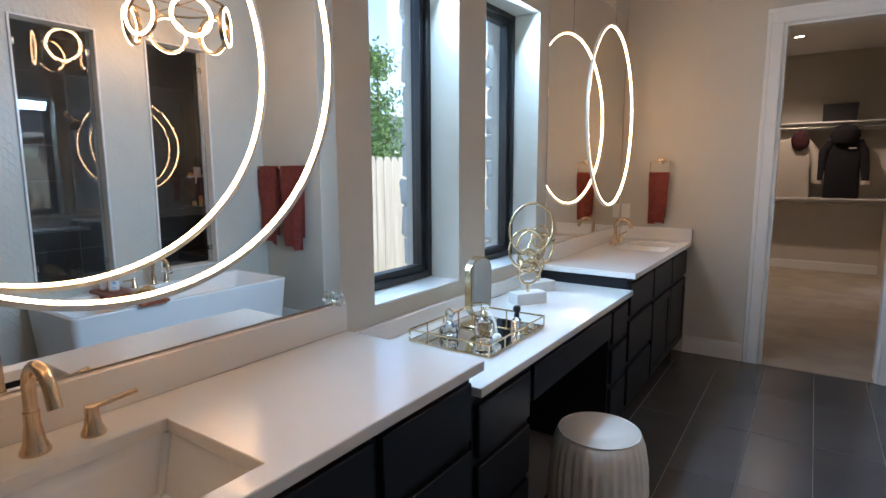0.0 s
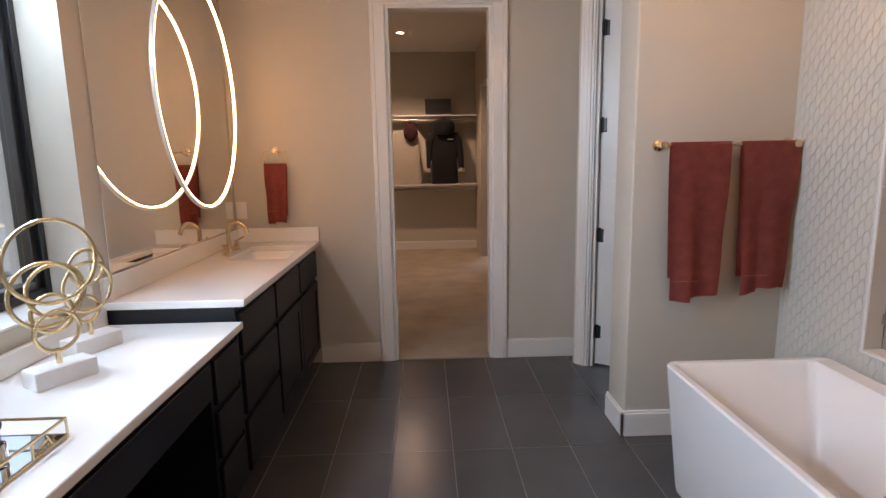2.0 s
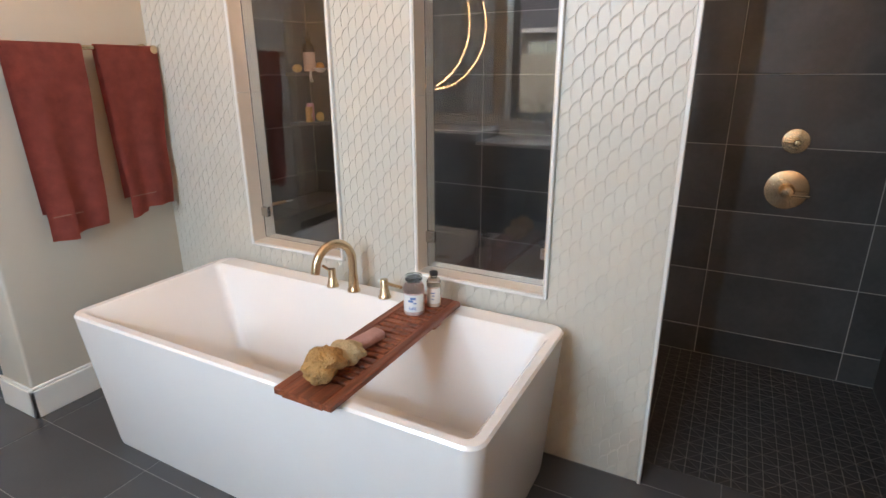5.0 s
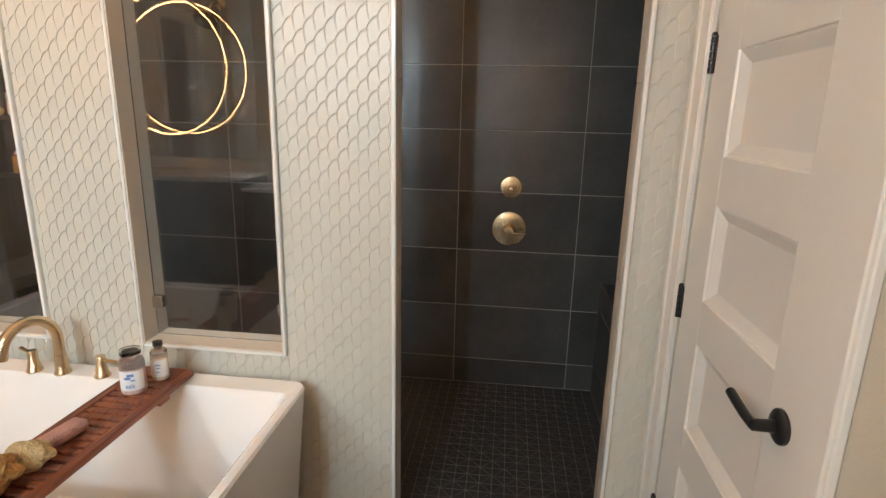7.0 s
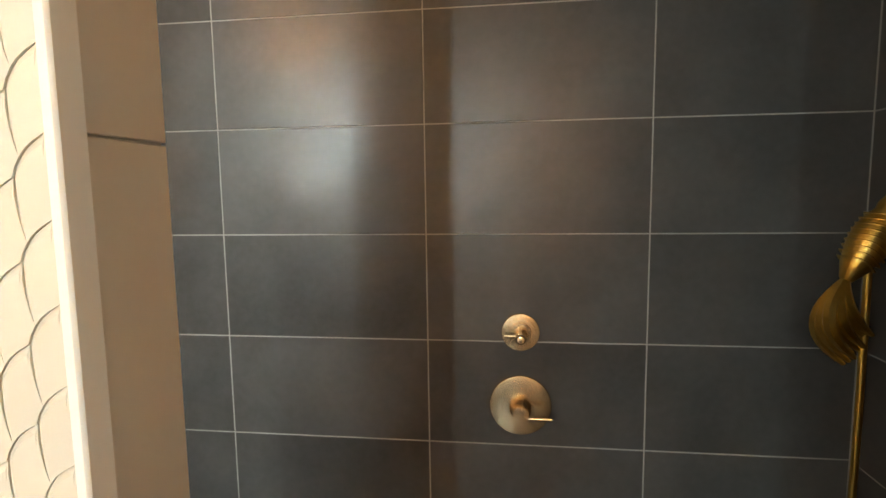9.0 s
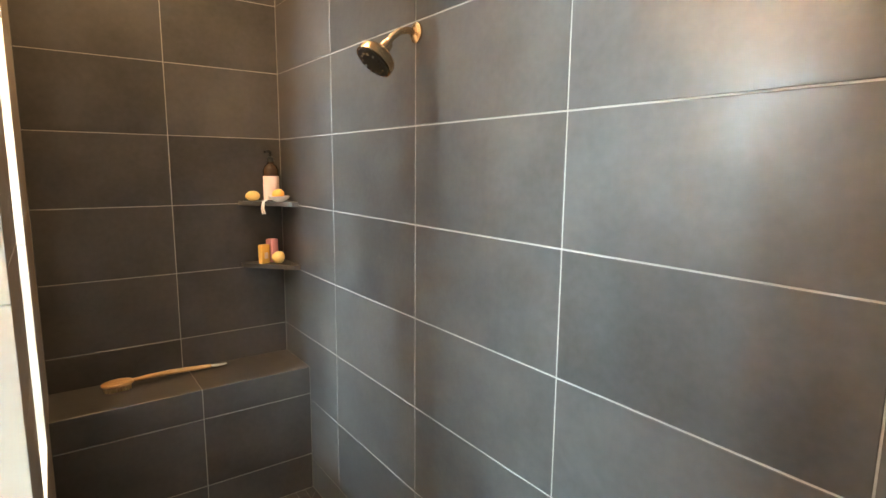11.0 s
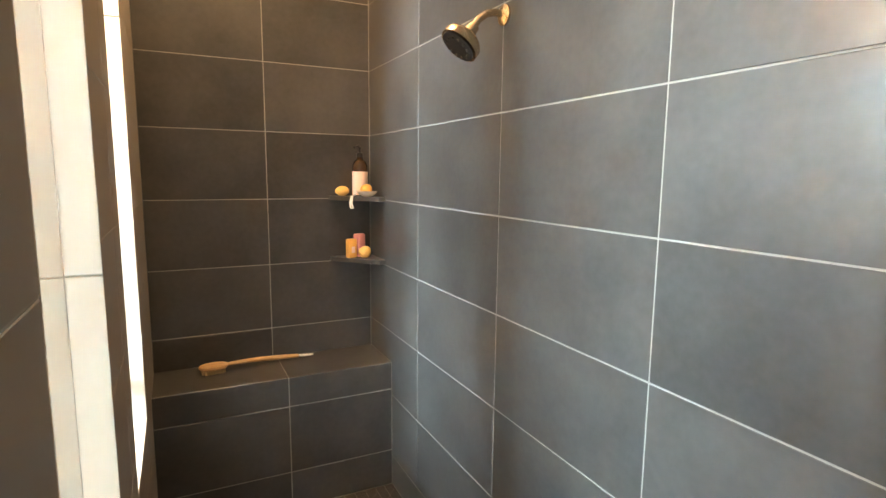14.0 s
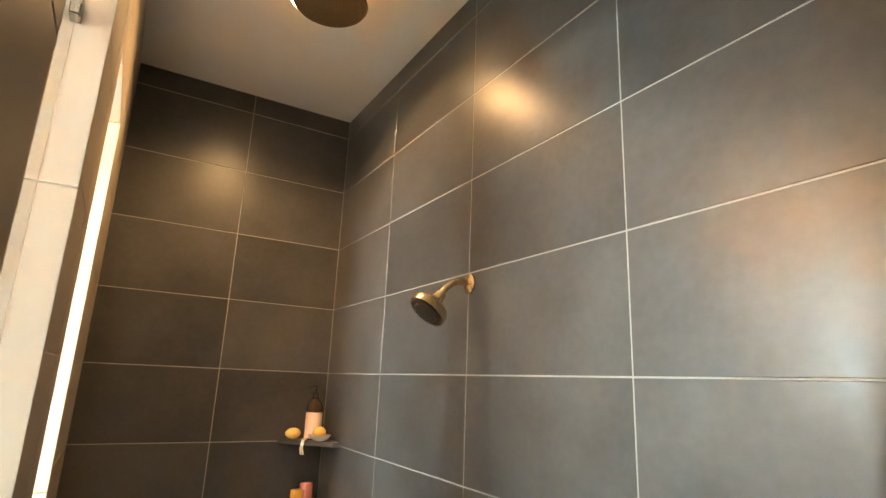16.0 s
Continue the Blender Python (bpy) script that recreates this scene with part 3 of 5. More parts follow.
def rounded(x0, x1, y0, y1, r, z, n=6):
    out = []
    for cx, cy, a0 in ((x1 - r, y1 - r, 0), (x0 + r, y1 - r, 90), (x0 + r, y0 + r, 180), (x1 - r, y0 + r, 270)):
        for k in range(n + 1):
            a = radians(a0 + 90 * k / n)
            out.append((cx + r * math.cos(a), cy + r * math.sin(a), z))
    return out


tub = thing("bathtub", (TX0, TY0, 0), "freestanding rectangular white acrylic bathtub", "bathtub")
w, L = TX1 - TX0, TY1 - TY0
bm = loft(bmesh.new(), [rounded(0.052, w - 0.035, 0.045, L - 0.045, 0.04, 0), rounded(0.046, w - 0.03, 0.040, L - 0.040, 0.045, 0.03), rounded(0.002, w - 0.002, 0.002, L - 0.002, 0.05, TH - 0.03),
    rounded(0.0, w, 0.0, L, 0.05, TH - 0.008), rounded(0.006, w - 0.006, 0.006, L - 0.006, 0.045, TH), rounded(0.03, w - 0.085, 0.03, L - 0.03, 0.03, TH),
    rounded(0.04, w - 0.095, 0.042, L - 0.042, 0.03, TH - 0.012), rounded(0.075, w - 0.125, 0.16, L - 0.16, 0.05, 0.20), rounded(0.10, w - 0.15, 0.22, L - 0.22, 0.08, 0.135), rounded(0.16, w - 0.21, 0.30, L - 0.30, 0.08, 0.125)], True, True)
part("shell", bm, M_TUB, tub)
part("drain", lathe(bmesh.new(), [(0, 0.126), (0.03, 0.126), (0.032, 0.131), (0, 0.134)], pose(0.3, L / 2, 0), 24), M_BRONZE, tub, "bronze drain")

# ---- bathroom things ----


def vanity_faucet(at, label):
    """Widespread faucet: gooseneck spout and two lever valves; the spout reaches towards +x."""
    f = thing("faucet", at, label, "faucet", "vanity faucets")
    bm = lathe(bmesh.new(), [(0, 0), (0.027, 0), (0.027, 0.006), (0.020, 0.022), (0.0145, 0.06), (0.0145, 0.085), (0, 0.086)])
    pts = [(0, 0, 0.06), (0, 0, 0.13)] + [(0.055 - 0.055 * math.cos(a), 0, 0.13 + 0.055 * math.sin(a)) for a in np.linspace(0.2, 2.7, 14)] + [(0.118, 0, 0.118)]
    tube(bm, pts, 0.0125, 14)
    part("spout", bm, M_BRONZE, f)
    for s in (-1, 1):
        bm = lathe(bmesh.new(), [(0, 0), (0.024, 0), (0.024, 0.005), (0.017, 0.02), (0.013, 0.045), (0.0135, 0.062), (0, 0.066)], pose(0.012, 0.10 * s, 0))
        tube(bm, [(0.012, 0.10 * s - 0.012 * s, 0.056), (0.02, 0.10 * s + 0.035 * s, 0.064), (0.03, 0.10 * s + 0.085 * s, 0.072)], 0.0062, 10)
        part("handle", bm, M_BRONZE, f)
    return f


vanity_faucet((-0.995, 0.680, TALL), "champagne bronze gooseneck faucet with lever handles")
vanity_faucet((-0.995, 4.43, TALL), "champagne bronze gooseneck faucet with lever handles")

bf = thing("bath_faucet", (1.872, 2.500, TH), "champagne bronze bath filler on the tub rim", "faucet")
bm = lathe(bmesh.new(), [(0, 0), (0.026, 0), (0.026, 0.005), (0.021, 0.012), (0.0195, 0.045), (0.0175, 0.07), (0, 0.072)])
tube(bm, [(0, 0, 0.05), (0, 0, 0.12)] + [(-0.082 + 0.082 * math.cos(a), 0.25 * (0.082 - 0.082 * math.cos(a)), 0.128 + 0.085 * math.sin(a)) for a in np.linspace(0.1, 2.85, 18)] + [(-0.167, 0.042, 0.118)], 0.0165, 16)
part("spout", bm, M_BRONZE, bf)
for s, lx, ly in ((-1, -0.02, -0.088), (1, 0.03, 0.07)):
    y = 0.145 * s if s < 0 else 0.105
    bm = lathe(bmesh.new(), [(0, 0), (0.025, 0), (0.025, 0.005), (0.020, 0.012), (0.0185, 0.03), (0.0155, 0.034), (0.0155, 0.070), (0.014, 0.074), (0, 0.075)], pose(0, y, 0))
    tube(bm, [(0, y, 0.060), (lx * 0.5, y + ly * 0.5, 0.062), (lx, y + ly, 0.064)], 0.0068, 10)
    part("handle", bm, M_BRONZE, bf)

# bath caddy with its slats
caddy = thing("bath_caddy", (1.178, 2.052, TH), "red teak slatted caddy laid across the tub", "bath caddy")
bm = bmesh.new()
CL = 0.735
box(bm, 0, CL, 0.0, 0.03, 0.006, 0.028, bevel=0.004)
box(bm, 0, CL, 0.165, 0.195, 0.006, 0.028, bevel=0.004)
box(bm, 0, 0.09, 0.03, 0.165, 0.006, 0.028)
box(bm, CL - 0.06, CL, 0.03, 0.165, 0.006, 0.028)
part("frame", bm, M_TEAK, caddy)
for k in range(19):
    x = 0.105 + k * 0.0315
    part("slat", bx(x, x + 0.021, 0.03, 0.165, 0.010, 0.026, bevel=0.002), M_TEAK, caddy)
for x in (0.085, CL - 0.16):
    part("foot", bx(x, x + 0.05, 0.02, 0.175, -0.02 if 0.09 < x else -0.0, 0.008), M_TEAK, caddy)


def lumpy(name, at, r, mat, label, category, rough=0.25, scale=18, seg=4):
    """An uneven rounded body, such as a sponge or a stone; stands on its base."""
    bm = bmesh.new()
    bmesh.ops.create_icosphere(bm, subdivisions=seg, radius=1)
    for v in bm.verts:
        n = noise.noise(v.co * 1.7 + Vector(at)) * rough + noise.noise(v.co * scale * 0.25 + Vector(at)) * rough * 0.4
        v.co = Vector((v.co.x * r[0], v.co.y * r[1], v.co.z * r[2])) * (1 + n)
    low = min(v.co.z for v in bm.verts)
    for v in bm.verts:
        v.co.z -= low
    for f in bm.faces:
        f.smooth = True
    ob = part(name, bm, mat)
    ob.matrix_basis = pose(*at)
    return tagged(ob, label, category)


M_SPONGE = material("natural sponge", (0.50, 0.27, 0.10), 0.95, vary=0.5, scale=30, fine=160, bump=0.5)
M_LOOFAH = material("pale loofah", (0.60, 0.44, 0.24), 0.95, vary=0.35, scale=40, fine=220, bump=0.4)
M_PINK = material("pink pumice", (0.55, 0.30, 0.26), 0.9, vary=0.3, scale=25, fine=180, bump=0.3)
M_PAPER = material("white paper label", (0.80, 0.80, 0.79), 0.7, vary=0.02, bump=0.01)
M_SALT = material("pink salt", (0.72, 0.52, 0.47), 0.8, vary=0.3, scale=60, fine=300, bump=0.4)
M_INK = material("blue print", (0.10, 0.22, 0.48), 0.6, vary=0.1, bump=0)
CT = TH + 0.0285
lumpy("sponge", (1.272, 2.15, CT), (0.062, 0.052, 0.042), M_SPONGE, "brown natural sea sponge on the caddy", "sponge", 0.35)
lumpy("loofah", (1.372, 2.148, CT), (0.045, 0.055, 0.032), M_LOOFAH, "pale round loofah on the caddy", "loofah", 0.2)
ps = part("pumice_bar", bmesh.new() and bx(-0.075, 0.075, -0.026, 0.026, 0, 0.032, bevel=0.012, seg=3), M_PINK)
ps.matrix_basis = pose(1.475, 2.165, CT, 0, 0, -8)
tagged(ps, "pink pumice bar with a rope on the caddy", "pumice")


def jar_bottle(name, at, r, h, neck, body_mat, cap_mat, label, category, fill=None, paper=True):
    b = thing(name, at, label, category)
    part("glass_body", lathe(bmesh.new(), [(0, 0), (r * 0.94, 0), (r, 0.004), (r, h * 0.70), (r * 0.9, h * 0.78), (neck, h * 0.84), (neck, h * 0.9), (0, h * 0.9)]), body_mat, b)
    if fill:
        part("contents", lathe(bmesh.new(), [(0, -0.0004), (r * 0.945, -0.0004), (r * 1.004, 0.004), (r * 1.004, h * 0.60), (r * 0.9, h * 0.61), (0, h * 0.61)]), fill, b)
    part("cap", lathe(bmesh.new(), [(0, h * 0.9), (neck * 1.25, h * 0.9), (neck * 1.25, h), (0, h)]), cap_mat, b)
    if paper:
        bm = bmesh.new()
        pts = []
        for k in range(13):
            a = radians(202 - 68 + 136 * k / 12)
            pts.append((bm.verts.new((r * 1.012 * math.cos(a), r * 1.012 * math.sin(a), h * 0.10)), bm.verts.new((r * 1.012 * math.cos(a), r * 1.012 * math.sin(a), h * 0.56))))
        for p, q in zip(pts, pts[1:]):
            bm.faces.new((p[0], q[0], q[1], p[1]))
        part("label", bm, M_PAPER, b, "white paper label")
        bm = bmesh.new()
        for z0, z1, a0, a1 in ((0.44, 0.50, -12, 18), (0.37, 0.43, -24, 4), (0.33, 0.36, 4, 22)) if fill is M_SALT else ((0.41, 0.44, -18, 16), (0.33, 0.36, -10, 14), (0.23, 0.25, -16, 10)):
            rr = r * 1.02
            vs = []
            for k in range(6):
                a = radians(202 + a0 + (a1 - a0) * k / 5)
                vs.append((bm.verts.new((rr * math.cos(a), rr * math.sin(a), h * z0)), bm.verts.new((rr * math.cos(a), rr * math.sin(a), h * z1))))
            for p, q in zip(vs, vs[1:]):
                bm.faces.new((p[0], q[0], q[1], p[1]))
        part("print", bm, M_INK, b, "blue printed marks")
        if fill is M_SALT:
            word = bpy.data.curves.new("lettering", "FONT")
            word.body, word.size, word.align_x, word.extrude = "salt", 0.019, "CENTER", 0.0003
            word.materials.append(M_INK)
            t = new("lettering", word)
            t.parent = b
            a = radians(202)
            t.matrix_basis = pose(r * 1.03 * math.cos(a), r * 1.03 * math.sin(a), h * 0.17, 90, 0, 202 + 90)
    return b


jar_bottle("bath_salt_jar", (1.758, 2.155, CT), 0.036, 0.135, 0.024, M_GLASS, M_GLASS, "clear glass jar of pink bath salts, white label", "jar", M_SALT)
jar_bottle("oil_bottle", (1.845, 2.125, CT), 0.026, 0.125, 0.012, M_GLASS, M_BLACK, "small clear glass oil bottle with a black cap", "bottle", material("pale bath oil", (0.70, 0.58, 0.46), 0.15, vary=0.05, bump=0.0))


def hanging_towel(name, at, w, drop_front, drop_back, r, label, group=""):
    """A folded towel over a bar; hangs from the local origin, face towards -y."""
    t = thing(name, at, label, "towel", group)
    prof = [(-r - 0.004, -drop_front)] + [(-r - 0.004 - 0.006 * math.sin(k * 0.9), -drop_front * (1 - k / 12)) for k in range(1, 12)]
    prof += [(-r * math.cos(a), r * math.sin(a)) for a in np.linspace(0, math.pi, 9)]
    prof += [(r + 0.004, -drop_back * k / 6) for k in range(1, 7)]
    bm = bmesh.new()
    nx = 24
    rows = []
    for i in range(nx + 1):
        x = -w / 2 + w * i / nx
        col = []
        for y, z in prof:
            d = max(0, -z)
            fold = 0.015 * d / max(0.1, drop_front) * math.sin(i * 0.45 + at[0] * 9) + 0.006 * d * noise.noise(Vector((x * 9, d * 3, at[0])))
            xx = x * (1 - 0.10 * d / max(0.1, drop_front) + 0.03 * math.sin(d * 4 + at[0] * 5)) - 0.02 * d * (1 if i > nx * 0.4 else -0.3)
            zz = z + (0.02 * noise.noise(Vector((x * 5, at[0] * 3, 0))) - (0.02 if i < nx * 0.45 else 0)) * (d / max(0.1, drop_front)) ** 3
            col.append(bm.verts.new((xx, y + fold * (1 if y < 0 else 0.3), zz)))
        rows.append(col)
    for a, b in zip(rows, rows[1:]):
        for j in range(len(prof) - 1):
            bm.faces.new((a[j], a[j + 1], b[j + 1], b[j])).smooth = True
    bmesh.ops.solidify(bm, geom=bm.faces[:], thickness=0.007)
    ob = part("cloth", bm, M_TOWEL, t)
    bm = bmesh.new()
    box(bm, -w * 0.40, w * 0.02, -r - 0.022, -r - 0.0185, -drop_front + 0.075, -drop_front + 0.079)
    part("stitched_band", bm, material("towel thread", (0.50, 0.22, 0.17), 0.8), t, "pale stitched band")
    return t


bar = thing("towel_bar", (1.33, TOWELWALL, 1.478), "brushed bronze towel bar on the beige wall", "towel bar")
part("rod", tube(bmesh.new(), [(0, -0.07, 0), (0.63, -0.07, 0)], 0.009, 14), M_BRONZE, bar)
for x in (0.0, 0.63):
    bm = lathe(bmesh.new(), [(0, 0), (0.026, 0), (0.026, 0.008), (0.012, 0.014), (0.011, 0.06), (0.018, 0.064), (0.018, 0.084), (0, 0.086)], pose(x, 0, 0, 90))
    part("post", bm, M_BRONZE, bar)
hanging_towel("bath_towel", (1.505, TOWELWALL - 0.07, 1.480), 0.275, 0.72, 0.62, 0.013, "rust red bath towel folded over the bar", "bath towels")
hanging_towel("bath_towel", (1.838, TOWELWALL - 0.07, 1.480), 0.275, 0.70, 0.62, 0.013, "rust red bath towel folded over the bar", "bath towels")

tr = thing("towel_ring", (-0.784, CLOSET, 1.51), "square bronze towel ring on the beige wall", "towel ring")
part("plate", lathe(bmesh.new(), [(0, 0), (0.026, 0), (0.026, 0.008), (0.011, 0.013), (0.010, 0.045), (0.015, 0.05), (0, 0.056)], pose(0, 0, 0, 90)), M_BRONZE, tr)
part("loop", tube(bmesh.new(), [(-0.07, -0.045, -0.095), (-0.07, -0.045, -0.005), (0.0, -0.045, 0.0), (0.068, -0.045, -0.005), (0.068, -0.045, -0.095)], 0.0045, 8, closed=True), M_BRONZE, tr)
hanging_towel("hand_towel", (-0.785, CLOSET - 0.045, 1.414), 0.148, 0.385, 0.34, 0.010, "rust red face towel hung from the ring")

sw = thing("outlet_plate", (-1.045, CLOSET, 1.11), "white double outlet plate on the wall", "outlet")
part("plate", bx(-0.035, 0.035, -0.006, 0, -0.058, 0.058, bevel=0.003), M_EDGE, sw)
for z in (-0.027, 0.027):
    part("socket", bx(-0.017, 0.017, -0.0085, -0.006, z - 0.016, z + 0.016, bevel=0.002), M_TRIM, sw)
cup = thing("glass_knob", (V + 0.03, 1.575, TALL + 0.10), "small clear glass ornament on the splash", "ornament")
part("ring_glass", moved(band(bmesh.new(), (0, 0, 0.022), 0.014, 0.022, 0.008, "x", 32), Matrix()), M_GLASS, cup)

# pleated pouf
pouf = thing("pouf_stool", (-0.385, 2.275, 0), "round white pleated fabric pouf", "stool")
M_CLOTH = material("off-white fabric", (0.74, 0.69, 0.62), 0.9, vary=0.06, scale=8, fine=350, bump=0.12)
bm = bmesh.new()
rings = []
for z, r, p in ((0.0, 0.160, 0.3), (0.03, 0.172, 0.8), (0.12, 0.184, 1), (0.22, 0.187, 1), (0.32, 0.182, 1), (0.40, 0.170, 0.8), (0.435, 0.158, 0.35), (0.45, 0.140, 0.1), (0.456, 0.08, 0)):
    n = 160
    rings.append([bm.verts.new(((r + 0.0035 * p * math.sin(i * 2 * math.pi * 32 / n + 0.5 * math.sin(i * 0.7) + z * 2)) * math.cos(2 * math.pi * i / n), (r + 0.0035 * p * math.sin(i * 2 * math.pi * 32 / n + 0.5 * math.sin(i * 0.7) + z * 2)) * math.sin(2 * math.pi * i / n), z)) for i in range(160)])
for a, b in zip(rings, rings[1:]):
    for i in range(160):
        bm.faces.new((a[i], a[(i + 1) % 160], b[(i + 1) % 160], b[i])).smooth = True
bm.faces.new(rings[0][::-1])
bm.faces.new(rings[-1])
part("cover", bm, M_CLOTH, pouf)
part("top_seam", tube(bmesh.new(), [(0.152 * math.cos(a), 0.152 * math.sin(a), 0.444) for a in np.linspace(0, 2 * math.pi, 48, endpoint=False)], 0.0035, 6, closed=True), M_CLOTH, pouf)

# mirrored tray and what stands on it
tray = thing("vanity_tray", (-0.985, 1.865, LOW), "gold wire tray with a mirrored base", "tray")
w, L = 0.342, 0.455
part("mirror_base", bx(0.004, w - 0.004, 0.004, L - 0.004, 0.002, 0.008), M_MIRROR, tray, "mirrored base")
for z in (0.006, 0.048):
    part("rail", tube(bmesh.new(), [(0, 0, z), (w, 0, z), (w, L, z), (0, L, z)], 0.0038, 8, closed=True), M_GOLD, tray)
for x, y in ((0, 0), (w, 0), (w, L), (0, L), (w / 2, 0), (w / 2, L), (0, L / 2), (w, L / 2), (0, L / 4), (0, 3 * L / 4), (w, L / 4), (w, 3 * L / 4)):
    part("post", tube(bmesh.new(), [(x, y, 0.006), (x, y, 0.048)], 0.0032, 8), M_GOLD, tray)
TZ = LOW + 0.0085
vm = thing("makeup_mirror", pose(-0.865, 2.165, TZ, 0, 0, 79), "small oblong gold stand mirror on the tray", "mirror")
part("base", moved(bx(-0.05, 0.05, -0.055, 0.055, 0, 0.012, bevel=0.003), pose(0, 0, 0)), M_GOLD, vm)
part("stem", tube(bmesh.new(), [(0, 0.012, 0.012), (0, 0.014, 0.06)], 0.006, 10), M_GOLD, vm)


def oblong(bm, hw, hh, y0, y1, z):
    pts = [(hw * math.cos(a), (hh - hw) * (1 if math.sin(a) >= 0 else -1) + hw * math.sin(a)) for a in np.linspace(0, 2 * math.pi, 64, endpoint=False)]
    return loft(bm, [[(x, y0, z + q) for x, q in pts], [(x, y1, z + q) for x, q in pts]])


part("rim", oblong(bmesh.new(), 0.064, 0.124, -0.016, 0.014, 0.165), M_GOLD, vm)
part("mirror_face", oblong(bmesh.new(), 0.057, 0.117, -0.0185, -0.0163, 0.165), M_MIRROR, vm, "oblong mirror glass")


def perfume(at, prof, label, stopper, extra=None):
    b = thing("perfume_bottle", at, label, "perfume bottle", "perfume bottles")
    part("flask", lathe(bmesh.new(), prof, steps=10 if extra == "cut" else 24), M_GLASS, b)
    if extra == "cut":
        for f in b.children[0].data.polygons:
            f.use_smooth = False
    part("stopper", stopper[0], stopper[1], b)
    if extra == "bulb":
        part("atomizer_bulb", lathe(bmesh.new(), [(0, -0.016), (0.013, -0.009), (0.017, 0), (0.013, 0.01), (0, 0.016)], pose(0.075, -0.035, 0.018)), M_CLOTH, b, "pale cloth squeeze bulb")
        part("hose", tube(bmesh.new(), [(0.005, 0, 0.10), (0.035, -0.01, 0.095), (0.06, -0.025, 0.07), (0.073, -0.034, 0.034)], 0.0045, 8), M_CLOTH, b)
    return b


bm = lathe(bmesh.new(), [(0, 0.062), (0.012, 0.066), (0.016, 0.08), (0.022, 0.09), (0.012, 0.105), (0, 0.115)], steps=9)
for f in bm.faces:
    f.smooth = False
perfume((-0.885, 1.985, TZ), [(0, 0.001), (0.034, 0.002), (0.04, 0.02), (0.032, 0.042), (0.012, 0.055), (0.011, 0.062), (0, 0.062)], "cut crystal perfume bottle with a faceted stopper", (bm, M_GLASS), "cut")
perfume((-0.775, 2.06, TZ), [(0, 0.001), (0.030, 0.002), (0.037, 0.03), (0.033, 0.06), (0.014, 0.074), (0.011, 0.08), (0, 0.08)], "clear perfume flask with a gold atomizer", (lathe(bmesh.new(), [(0, 0.08), (0.013, 0.08), (0.013, 0.094), (0.007, 0.1), (0.009, 0.112), (0, 0.115)]), M_GOLD), "bulb")
perfume((-0.70, 2.185, TZ), [(0, 0.001), (0.018, 0.002), (0.018, 0.05), (0.009, 0.055), (0.009, 0.06), (0, 0.06)], "slim clear perfume bottle with a black stopper", (lathe(bmesh.new(), [(0, 0.06), (0.011, 0.06), (0.009, 0.078), (0.014, 0.083), (0.016, 0.093), (0.011, 0.104), (0, 0.107)]), M_BLACK))
perfume((-0.835, 1.915, TZ), [(0, 0.001), (0.022, 0.002), (0.026, 0.016), (0.014, 0.03), (0.007, 0.033), (0, 0.034)], "small cut crystal bottle lying low on the tray", (lathe(bmesh.new(), [(0, 0.034), (0.012, 0.036), (0.014, 0.044), (0, 0.054)], steps=8), M_GLASS), "cut")

# ring sculptures
M_MARBLE = material("white marble", (0.74, 0.73, 0.71), 0.3, vary=0.10, scale=9, fine=60, bump=0.01)


def sculpture(m, rings, label):
    s = thing("ring_sculpture", m, label, "sculpture", "ring sculptures")
    part("block", bx(-0.085, 0.085, -0.042, 0.042, 0, 0.055, bevel=0.003), M_MARBLE, s, "white marble block")
    part("stem", tube(bmesh.new(), [(0, 0, 0.055), (0, 0, 0.10)], 0.008, 10), M_GOLD, s)
    for x, z, r, a in rings:
        bm = bmesh.new()
        n = 56
        loops = []
        for k in range(n):
            t = 2 * math.pi * k / n
            wob = 1 + 0.012 * noise.noise(Vector((math.cos(t) * 3, math.sin(t) * 3, r * 40)))
            loops.append((x + r * wob * math.cos(t), a * 0.012 + 0.004 * a * math.sin(t), z + r * wob * math.sin(t)))
        tube(bm, loops, 0.0062, 10, closed=True)
        part("ring", bm, M_GOLD, s)
    return s


sculpture(pose(-0.885, 2.675, LOW, 0, 0, 58), ((0.0, 0.155, 0.060, -1), (0.004, 0.205, 0.056, 1), (-0.012, 0.265, 0.095, 0), (0.022, 0.270, 0.078, 1), (0.008, 0.362, 0.122, -1)), "gold ring sculpture on a white marble block")
sculpture(pose(-0.955, 2.95, LOW, 0, 0, 66), ((0.0, 0.145, 0.045, 1), (0.0, 0.225, 0.085, -1), (0.01, 0.29, 0.06, 0)), "smaller gold ring sculpture on a marble block")

